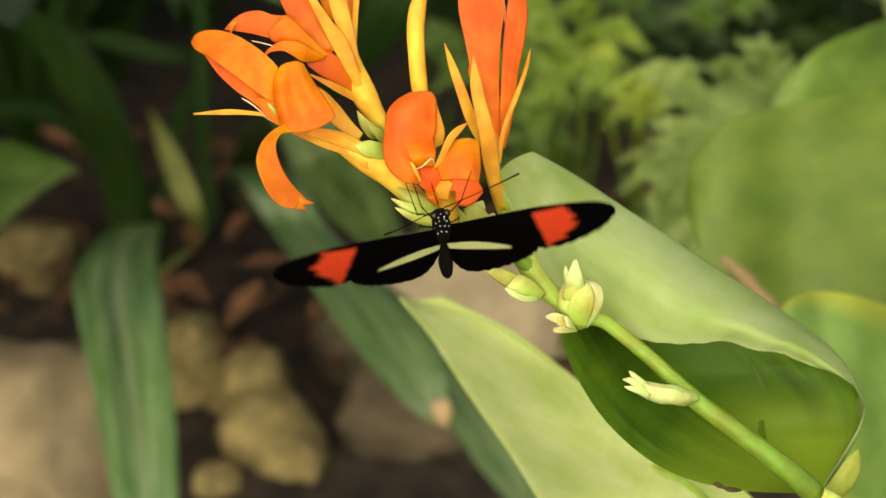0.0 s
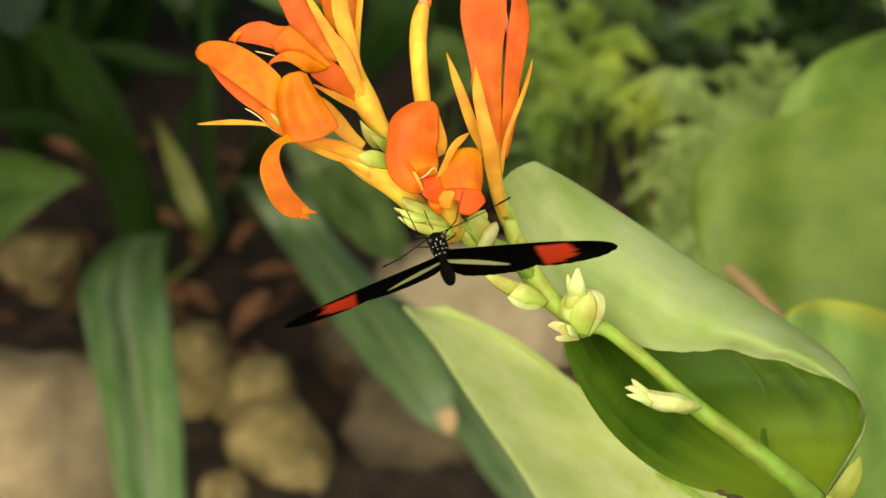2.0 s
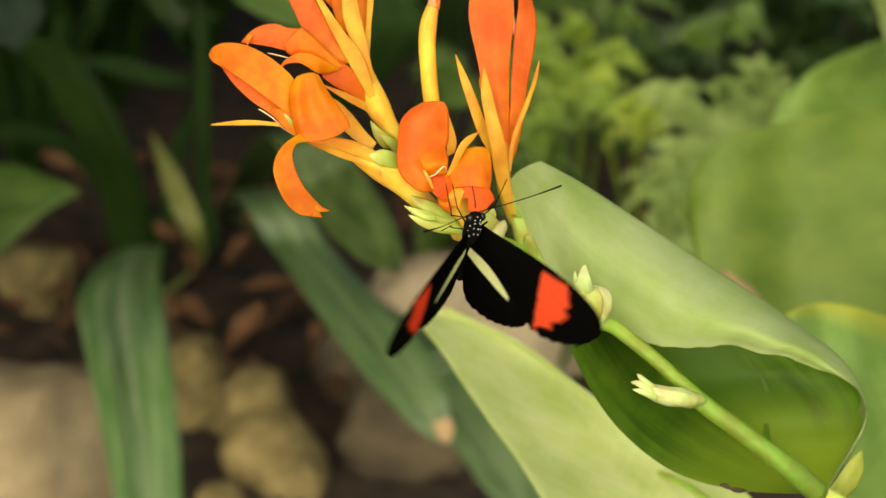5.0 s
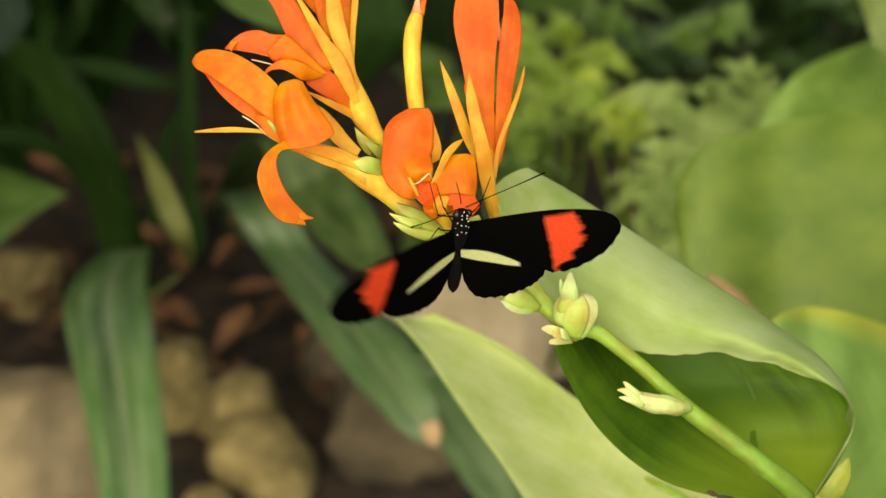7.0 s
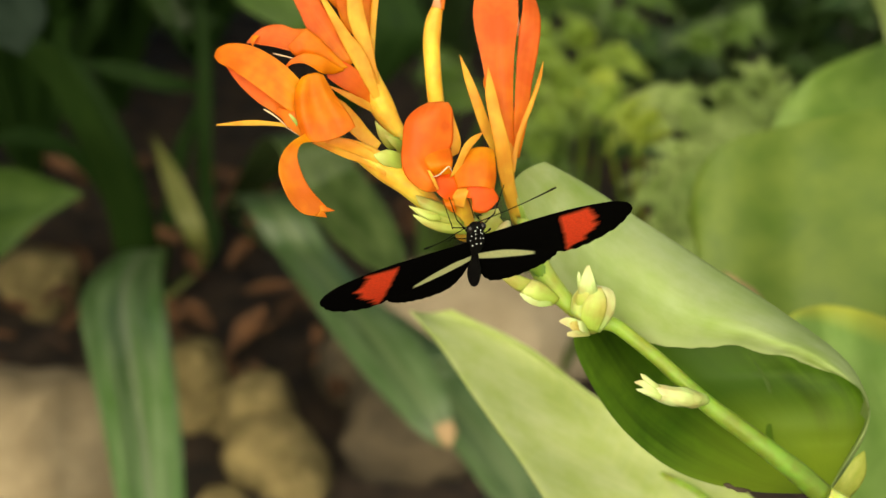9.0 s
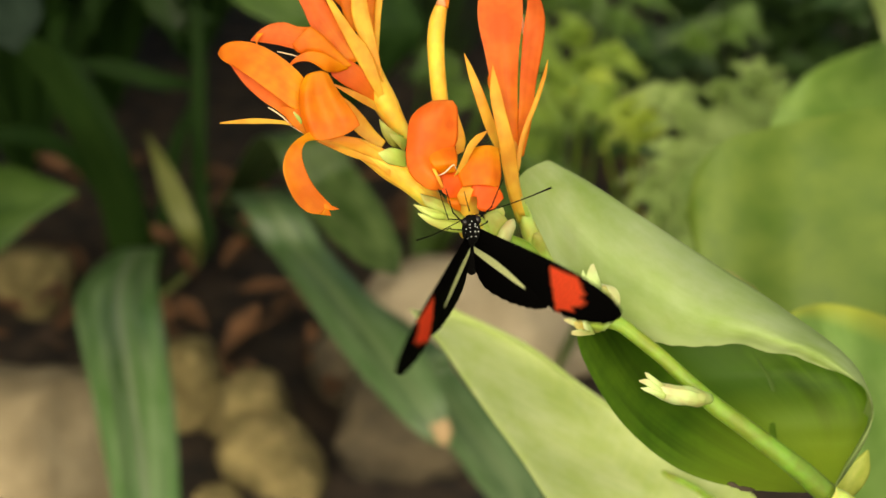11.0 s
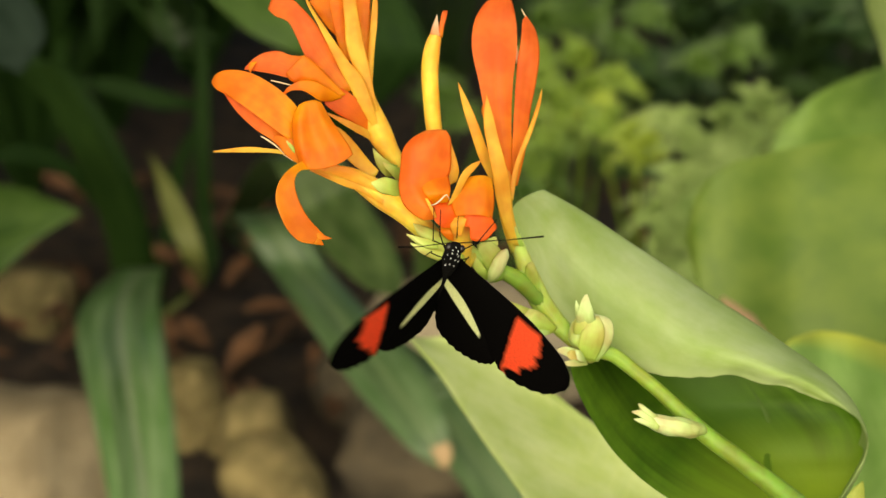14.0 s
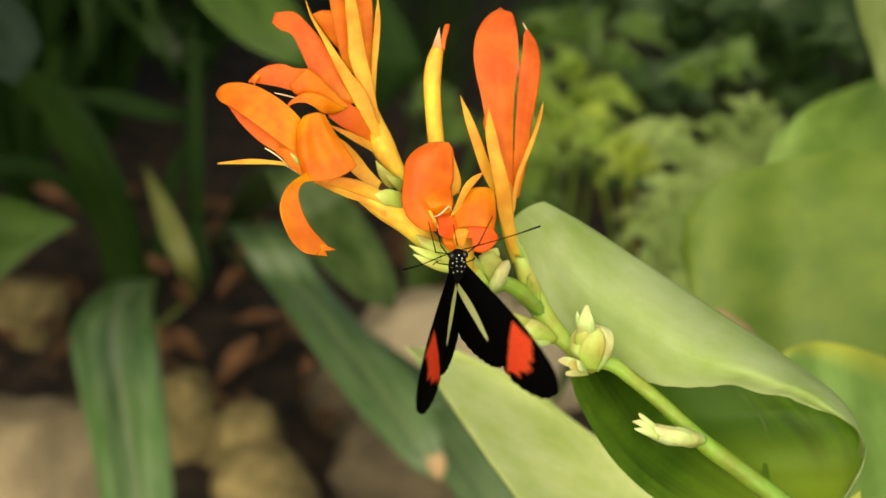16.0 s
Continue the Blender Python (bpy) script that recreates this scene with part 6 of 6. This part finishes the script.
# ---- what moves ----
# seconds; place of the wing joint in the flower's frame (cm); turn, tilt and roll of the body; lift, sweep and twist of the left and of the right wing (degrees)
BEATS = [
    (0.0, 0.01, 0.07, 1.4, -7.6, 47.3, 6.2, 4.7, -8.5, 12.7, 4.6, -4.1, 7.8), (0.1, 0, 0.06, 1.4, -6, 49.2, 6.7, 19.5, -9.2, 12, 18.8, -4.3, 5.6),
    (0.2, -0.02, 0.05, 1.4, -1.4, 53.1, 8.3, 34.2, -8.9, 11.3, 33, -3.5, 2.4), (0.3, -0.04, 0.05, 1.4, 1.2, 55, 9.8, 62, -7.2, 10.7, 46.8, -2.1, -1.4),
    (0.4, -0.04, 0.07, 1.4, 5.8, 57.8, 10.3, 72.1, -5.8, 1.9, 60.4, -1.5, -4.9), (0.5, -0.06, 0.07, 1.4, 8.3, 58.7, 10.8, 73.2, -4.5, -6.8, 55.9, -2, -7.4),
    (0.6, -0.06, 0.03, 1.4, 4.1, 59.6, 9.4, 56.1, -5.8, 1.9, 47.4, -2.5, -4.9), (0.7, -0.06, -0.04, 1.4, -3.1, 60.5, 9, 37, -8.2, 11.7, 38.8, -5.1, 1.6),
    (0.8, -0.05, -0.07, 1.4, -5.3, 59.4, 5.6, 27.5, -10.1, 15.3, 27.2, -3, 5.2), (0.9, -0.03, -0.06, 1.4, -11.4, 58.3, 5.2, 11.1, -9.7, 18.1, 1.2, -0.4, 10.4),
    (1.0, -0.01, -0.04, 1.4, -14.6, 58.2, 3.8, -2.3, -8.2, 19.9, 4.2, 1.2, 13.5), (1.1, -0.02, -0.04, 1.4, -11.2, 59.1, 3.1, 13.1, -7.7, 17.1, -1.8, 2.6, 12.4),
    (1.2, -0.05, -0.03, 1.4, -8.7, 60.1, 3.5, 30.5, -5.1, 12.3, 3.2, 3, 10.2), (1.3, -0.05, 0, 1.4, -11.2, 61, 1.8, 32.6, -3.5, 8.1, 38, 2, 7),
    (1.4, -0.05, 0.04, 1.4, -12.7, 61.9, 1.1, 41.4, 4.4, 4.7, 45.9, 5.6, 3.9), (1.5, -0.06, 0.04, 1.4, -12.2, 61.8, 0.5, 52.1, 8.4, 2.2, 49.7, 10.2, 1.8),
    (1.6, -0.06, 0.03, 1.4, -13.9, 62.2, -0.3, 53.4, 6.4, 4.7, 54.9, 7.6, 4.9), (1.7, -0.05, -0.01, 1.4, -16.7, 60.5, 0, 37.6, 0.5, 11.1, 46, 2, 9),
    (1.8, -0.07, -0.04, 1.4, -15.4, 60.8, 1.2, 23.9, 2.1, 14.9, 44.2, 3.1, 11.1), (1.9, -0.06, -0.05, 1.4, -16.2, 58.1, 1.5, 22.9, 2.6, 20.3, 8.2, 4.8, 13.1),
    (2.0, -0.04, -0.04, 1.4, -17.9, 57.4, 0.7, 1, 6.2, 21.7, 13.2, 5.5, 13), (2.1, -0.07, -0.05, 1.4, -13.8, 57.9, 2, 13.9, 0.6, 19.3, 3.2, 8.8, 12.1),
    (2.2, -0.08, -0.05, 1.4, -10.7, 57.3, 2.3, 39.9, -2.9, 12.9, 4.2, 4.1, 8.1), (2.3, -0.07, -0.05, 1.4, -11.7, 58.7, 1.6, 57.2, -3, 9.1, 67.7, 0.4, 6.2),
    (2.4, -0.06, -0.02, 1.4, -13.6, 62.2, 1.8, 68.6, 1.5, 0.7, 74.2, 0.4, 0.3), (2.5, -0.07, -0.02, 1.4, -11.5, 63.6, 2.1, 78.9, 4.1, -3.7, 77.6, 5.4, -2.5),
    (2.6, -0.07, -0.03, 1.4, -13.2, 62.4, 1.6, 72.6, 0.5, -0.3, 76.2, 1.4, -0.7), (2.7, -0.03, -0.07, 1.4, -17.9, 57.2, 2.2, 54.2, -4, 6.1, 62.7, -7.6, 4.2),
    (2.8, -0.03, -0.09, 1.4, -14.6, 55, 4.7, 33.3, -5.6, 7.1, 56.2, -0.3, 6.9), (2.9, 0.01, -0.09, 1.4, -14.2, 53.8, 5.2, 25.6, -4.7, 16.7, -6.8, 9.1, 16.6),
    (3.0, 0.03, -0.06, 1.4, -14.9, 54.6, 5.8, -8, -1.9, 20.3, -10.7, 13.5, 22.4), (3.1, 0.03, -0.08, 1.4, -11.6, 54.9, 7.8, -21.4, -5.7, 18.7, -31.8, 10.1, 16.6),
    (3.2, 0.06, -0.06, 1.4, -8.3, 56.2, 9.8, -18.7, -9.6, 14.1, -31.8, 5.7, 6.9), (3.3, 0.04, -0.04, 1.4, -5, 56.5, 11.9, -1.2, -12.9, 18, -10.3, 2.4, 4),
    (3.4, 0.06, 0.06, 1.4, -3.6, 55.8, 12.9, 22.7, -14.3, 13.5, -6.8, 0.4, -0.2), (3.5, 0.05, 0.13, 1.4, -2.3, 56.1, 14.9, 56.6, -14.7, 5, 43.7, -0.7, -1.4),
    (3.6, 0.06, 0.11, 1.4, 0.5, 55.8, 15.5, 73.7, -13.3, 11.5, 57.2, -0.6, -3.2), (3.7, 0.08, 0.07, 1.4, 6.3, 54.5, 16.1, 80.8, -12.9, 12, 69.7, -0.6, -7),
    (3.8, 0.09, 0.06, 1.4, 10.1, 54.2, 18.7, 75.5, -10.7, 4.8, 63.9, 1.2, -8.5), (3.9, 0.14, 0.14, 1.4, 13.9, 51.9, 19.3, 54, -6.9, 0, 42.6, 0.1, -11.2),
    (4.0, 0.16, 0.19, 1.4, 14.8, 51.6, 21, 43.5, -3, -2.7, 18.3, 0, -11.8), (4.1, 0.13, 0.16, 1.4, 16.5, 51.5, 20.7, 31, -1.9, -1, -18.4, -1.9, -13.2),
    (4.2, 0.08, 0.11, 1.4, 18.2, 50.5, 20.5, 13.5, -2.7, -0.2, -21.1, -2.8, -14.5), (4.5, 0.12, 0.12, 1.4, 10.5, 48.5, 21.9, 46.9, -1.5, 0.5, 62.2, -4.6, -15.9),
    (4.8, 0.17, 0.12, 1.4, 10.7, 47.4, 23.3, 67.9, -2.5, 0.5, 79.2, -4.6, -16.9), (5.1, 0.22, 0.13, 1.4, 11.9, 46.3, 24.7, 27.9, -2.5, 0.5, 43.2, -4.6, -16.9),
    (5.4, 0.26, 0.14, 1.4, 14.1, 45.3, 26.1, -9.1, -2.5, 0.5, 31.2, -3.6, -16.9), (5.7, 0.3, 0.15, 1.4, 16.4, 43.2, 27.5, 18.9, -3.5, 1.5, 55.2, -3.6, -16.9),
    (6.0, 0.34, 0.15, 1.4, 18.7, 41.1, 29, 46.9, -3.5, 1.5, 67.2, -3.6, -17.9), (6.2, 0.37, 0.15, 1.4, 21.2, 40.1, 29.6, 20.9, -3.5, 1.5, 13.2, -3.6, -17.9),
    (6.3, 0.4, 0.15, 1.4, 19.8, 42.1, 30.3, 18.7, -4.2, 1.4, -34.8, -3.5, -15.2), (6.4, 0.37, 0.17, 1.4, 19.6, 40, 30.1, 21.4, -2.9, 1.4, -18.7, -2.5, -12.4),
    (6.5, 0.35, 0.17, 1.4, 19.3, 39, 29.9, 31.1, -2.6, 1.3, 0.3, -1.4, -9.7), (6.6, 0.33, 0.15, 1.4, 17.2, 38.5, 28.7, 50.4, -3.9, 1.4, 54.3, -1.5, -11.4),
    (6.7, 0.29, 0.12, 1.4, 12.1, 36, 27.5, 65.7, -5.2, 2.4, 58.2, -3.5, -10.2), (6.8, 0.32, 0.14, 1.4, 12.9, 36.5, 23.4, 63.6, -3, 2.8, 48, -1.6, -11.1),
    (6.9, 0.3, 0.16, 1.4, 7.8, 35, 22.2, 60.3, -3.5, 4, 9.7, -3.7, -8.3), (7.0, 0.3, 0.18, 1.4, 4.7, 35.5, 21, 25.1, -4, 4.3, 5.4, -4.7, -7.5),
    (7.1, 0.28, 0.15, 1.4, 5.1, 36.7, 21.2, 12.3, -3.5, 3, -1.3, -5.7, -6.3), (7.2, 0.26, 0.09, 1.4, 7.4, 38, 20.4, 27.6, -4, -1.2, 42, -4.6, -5.1),
    (7.3, 0.26, 0.09, 1.4, 7.8, 38.3, 20.6, 55.3, -3.7, -2.6, 35.4, -4.4, -4.4), (7.4, 0.28, 0.12, 1.4, 11.2, 39.5, 20.8, 72.6, -1.8, -5.8, 53.7, -2.1, -3),
    (7.5, 0.28, 0.15, 1.4, 11.6, 40.8, 20.9, 77.9, 0, -6, 57.9, -2.9, -3.6), (7.6, 0.24, 0.13, 1.4, 9.3, 40.6, 20.9, 63.6, -0.8, -4.8, 47.7, -3.1, -2),
    (7.7, 0.17, 0.08, 1.4, 8.1, 43.4, 21.9, 53.3, -0.7, -1.6, 37.4, -3.4, -1.4), (7.8, 0.17, 0.05, 1.4, 7.8, 44.3, 22.9, 40.5, -1.9, 0.2, 9.1, -3.2, 0.6),
    (7.9, 0.21, -0.02, 1.4, 8.6, 46.1, 22.9, 28.1, -4.3, 3.9, 4, -3.7, 1.2), (8.0, 0.24, -0.05, 1.4, 8.3, 46.9, 22.9, 13.7, -6.6, 5.6, -5, -5.2, 1.7),
    (8.1, 0.21, -0.05, 1.4, 8.2, 48.1, 22.2, 12.1, -5.3, 4.9, -8, -4.7, 1.2), (8.2, 0.14, -0.06, 1.4, 8.2, 50.2, 21.5, 27.5, -3.9, 3.2, 5.1, -3.2, -0.4),
    (8.3, 0.11, -0.08, 1.4, 7.1, 51.3, 19.8, 40.7, -3.6, 2.2, 9.1, -4.7, -1.9), (8.4, 0.13, -0.09, 1.4, 6.1, 53.5, 19.1, 55.6, -0.8, 0.9, 45.1, -3.8, -1.9),
    (8.5, 0.14, -0.07, 1.4, 5, 54.6, 18.4, 63.4, 1.1, 0.6, 52, -2.8, -2.9), (8.6, 0.16, -0.11, 1.4, 3.9, 55.8, 18, 54.6, -0.8, 0.9, 45.1, -4.8, -1.9),
    (8.7, 0.17, -0.17, 1.4, 3.8, 56, 17.5, 40.7, -2.6, 4.2, 41.1, -4.7, 0.1), (8.8, 0.19, -0.17, 1.4, 3.8, 55.2, 17, 34.1, -4.5, 5.3, 8.9, -2.4, 1.3),
    (8.9, 0.23, -0.09, 1.4, 1.7, 52.5, 16.5, 20.2, -6.5, 9.2, 1.6, -1.1, 3.6), (9.0, 0.27, -0.03, 1.4, -1.4, 50.7, 16, 9.3, -7.4, 11, -1.8, -1.9, 4.8),
    (9.1, 0.26, -0.02, 1.4, -1.4, 50.6, 16.1, 19.2, -7.5, 10.2, -0.4, -2.1, 4.6), (9.2, 0.24, 0.01, 1.4, -1.5, 50.6, 16.1, 38.1, -6.5, 10.3, 23.9, -2.4, 4.3),
    (9.4, 0.23, 0.02, 1.4, -0.5, 52.4, 15.3, 63.9, -5.5, 9.5, 60.2, -1.6, 2.1), (9.7, 0.2, 0.04, 1.4, -1.6, 53.3, 14.4, 54.9, -5.5, 7.5, 56.2, -1.6, 1.1),
    (10.0, 0.18, 0.06, 1.4, -1.7, 54.1, 12.6, 16.9, -4.5, 6.5, 22.2, -1.6, -0.9), (10.3, 0.16, 0.09, 1.4, -2.8, 53.9, 11.8, 9.9, -4.5, 5.5, 11.2, -1.6, -1.9),
    (10.6, 0.13, 0.11, 1.4, -2.8, 53.8, 9.9, 49.9, -3.5, 3.5, 54.2, -0.6, -3.9), (10.8, 0.12, 0.12, 1.4, -3.9, 53.7, 9, 70.9, -3.5, 2.5, 58.2, -0.6, -4.9),
    (11.1, 0.1, 0.13, 1.4, -3, 54.5, 8.2, 36.9, -2.5, 1.5, 25.2, -0.6, -5.9), (11.3, 0.08, 0.15, 1.4, -2, 52.4, 7.3, 17.3, -4.5, -0.1, -6.7, -1.1, -7.2),
    (11.4, 0.08, 0.12, 1.4, -4.1, 54.3, 6.4, 43.6, -3.5, -1.7, 28.3, -1.6, -8.5), (11.5, 0.06, 0.1, 1.4, -4.1, 54.3, 6.4, 53.9, -3.4, -2.3, 46.4, -2, -8.8),
    (11.6, 0.03, 0.08, 1.4, -6, 53.8, 5.4, 66.6, -3.5, -1.7, 54.3, -0.6, -8.5), (11.7, -0.07, 0.06, 1.4, -7.9, 53.3, 4.4, 46.3, -6.5, -1.1, 62.3, -0.1, -7.2),
    (11.8, -0.1, 0.08, 1.4, -9.8, 50.8, 1.4, 31.3, -4.2, 0.8, 30.4, -0.4, -6), (11.9, -0.09, 0.13, 1.4, -10.7, 47.4, 0.4, 18.7, -7.9, 1, 11.6, -2.2, -6.1),
    (12.0, -0.08, 0.13, 1.4, -10.6, 46.9, -0.6, 7, -9.5, 2.3, 18.8, -2, -5.1), (12.1, -0.06, 0.15, 1.4, -10.6, 46.8, -1.1, 21.7, -7.9, 0, 24.6, -1.2, -5.1),
    (12.2, -0.04, 0.18, 1.4, -9.6, 45.7, -1.5, 39.3, -3.2, -3.2, 39.4, 1.6, -4), (12.3, -0.01, 0.18, 1.4, -9.5, 46.6, -1.9, 55.9, -3, -3.4, 52.6, -0.3, -4.8),
    (12.4, -0.01, 0.21, 1.4, -8.5, 44.4, -2.3, 71, -0.5, -3.4, 62.9, 2.1, -5.7), (12.5, -0.02, 0.24, 1.4, -8.5, 44.3, -2.7, 60, 1, -1.3, 57.2, 1.5, -6.6),
    (12.6, -0.04, 0.2, 1.4, -9.8, 43.8, -2.8, 35, 0.5, -4.4, 46.9, 2.1, -5.7), (12.7, -0.06, 0.2, 1.4, -10.1, 44.3, -3, 24.9, -1, -7.4, 34.6, 1.7, -4.8),
    (12.8, -0.05, 0.22, 1.4, -9.4, 44.8, -3.1, 34.5, -0.4, -7.2, 41.9, 1, -3.2), (12.9, -0.03, 0.25, 1.4, -8.8, 45.3, -3.2, 48, -2.4, -3.9, 57.6, -1.3, -3.5),
    (13.0, -0, 0.25, 1.4, -8.1, 43.8, -2.3, 68.6, -1.3, -0.6, 75.3, -1.7, -3.8), (13.1, -0.03, 0.24, 1.4, -5.6, 45.6, -0.7, 78, -2.4, -2.9, 72.6, -1.3, -4.5),
    (13.2, -0.07, 0.16, 1.4, 0.9, 46.4, 0.9, 67.5, -1.4, -3.2, 63.9, 0, -6.2), (13.3, -0.1, 0.12, 1.4, 6.4, 47.2, 5.5, 59.6, -0.9, -6, 50.3, 1.4, -8),
    (13.4, -0.17, 0.08, 1.4, 11.8, 46, 7.1, 43.3, -0.3, -4.4, 29.3, 2.4, -9.2), (13.5, -0.22, 0.1, 1.4, 14.3, 46.8, 8.8, 31, -1.8, -3.9, 27.4, 1.5, -9.3),
    (13.6, -0.21, 0.1, 1.4, 14.8, 45.9, 10, 38.3, -0.3, -3.4, 31.3, 2.4, -10.2), (13.7, -0.2, 0.1, 1.4, 16.2, 45.1, 10.2, 52.6, 0.1, -4, 28.3, 3.4, -12),
    (13.8, -0.22, 0.09, 1.4, 16.6, 44.3, 11.5, 66.2, 0.5, -4.5, 52.3, 2.3, -12), (13.9, -0.25, 0.1, 1.4, 17.1, 44.5, 11.7, 71.4, 0.5, -5.5, 43.4, 1.2, -12.1),
    (14.0, -0.27, 0.09, 1.4, 17.5, 44.7, 13, 48.7, 1.5, -6.5, 43.6, 2.1, -11.2), (14.1, -0.26, 0.07, 1.4, 16.3, 44.8, 12.6, 42.4, 0.5, -6.5, 27.4, 2.2, -13.1),
    (14.2, -0.26, 0.07, 1.4, 14.1, 44.9, 12.3, 37.2, 0.5, -6.5, 26.3, 2.3, -14), (14.3, -0.24, 0.09, 1.4, 12.9, 45, 12, 38.9, 0.8, -5.8, 30.9, 3.3, -14.2),
    (14.4, -0.21, 0.17, 1.4, 11.6, 44.2, 12.6, 54.9, 1, -4.2, 49.6, 3.1, -13.6), (14.5, -0.18, 0.2, 1.4, 10.4, 43.3, 12.3, 71.9, 1.3, -2.5, 57.3, 3, -11.9),
    (14.6, -0.15, 0.19, 1.4, 11.2, 42.8, 12.4, 74.9, 0, -4.2, 59.6, 2.1, -12.6), (14.7, -0.12, 0.13, 1.4, 12, 45.3, 12.5, 66.9, -1.2, -5.8, 46.9, 0.3, -14.2),
    (14.8, -0.11, 0.09, 1.4, 11.8, 46.9, 11.6, 37.8, -0.7, -5.2, 35.4, 2.4, -11.3), (14.9, -0.13, 0.06, 1.4, 10.6, 47.4, 11.7, 29.7, -2, -1.8, 18.6, 2.4, -8.7),
    (15.0, -0.14, 0.05, 1.4, 10.4, 47.9, 11.8, 21.6, -3.2, 0.5, 5.8, 4.4, -5.1), (15.1, -0.13, 0.08, 1.4, 10.4, 48.7, 11.7, 32.7, -3, -1.8, 10.6, 1.4, -7.7),
    (15.2, -0.11, 0.07, 1.4, 9.3, 49.5, 11.5, 40.8, -0.7, -4.2, 24.4, 0.4, -10.3), (15.3, -0.11, 0.07, 1.4, 9.3, 49.3, 11.3, 43.8, -1.1, -5.1, 41.3, -1.7, -12.9),
    (15.4, -0.11, 0.07, 1.4, 9.3, 50, 11.2, 55.6, -0.7, -3.8, 31.3, 1.3, -11), (15.5, -0.13, 0.09, 1.4, 8.3, 49.8, 11, 42.5, -0.2, -2.5, 32.3, 1.3, -11.1),
    (15.6, -0.11, 0.12, 1.4, 7.5, 50.3, 11.2, 32.6, -0.7, -3.8, 13.3, 1.3, -11), (15.7, -0.1, 0.18, 1.4, 3.8, 49.8, 10.4, 31.8, -1.1, -6.1, 15.3, -0.7, -10.9),
    (15.8, -0.13, 0.21, 1.4, 3.1, 49.3, 9.6, 50, -3.7, -7.7, 39.7, -2.3, -11.1), (15.9, -0.1, 0.22, 1.4, 1.3, 49.8, 9.8, 62, -4, -9, 55.2, -1.9, -11.4),
    (16.0, -0.08, 0.22, 1.4, 0.6, 51.3, 8.9, 68.1, -3.2, -9.2, 63.7, -1.6, -11.7),
]


def motions():
    body, right, left = [], [], []
    for t, x, y, z, yaw, tilt, roll, lift_l, sweep_l, twist_l, lift_r, sweep_r, twist_r in BEATS:
        place = FLOWER_FRAME @ Vector((x, y, z))
        turn = pose(0, 0, 0, 55) @ pose(0, 0, 0, 0, 0, -yaw) @ pose(0, 0, 0, tilt) @ pose(0, 0, 0, 0, roll)
        body.append((t, Matrix.Translation(place) @ turn))
        right.append((t, pose(0, 0, 0, 0, -lift_r) @ pose(0, 0, 0, 0, 0, -sweep_r) @ pose(0, 0, 0, twist_r)))
        left.append((t, pose(0, 0, 0, 0, lift_l) @ pose(0, 0, 0, 0, 0, sweep_l) @ pose(0, 0, 0, twist_l)))
    walk(butterfly, body)
    for side, fw, hw in wings:
        for w in (fw, hw):
            walk(w, right if side > 0 else left)


motions()
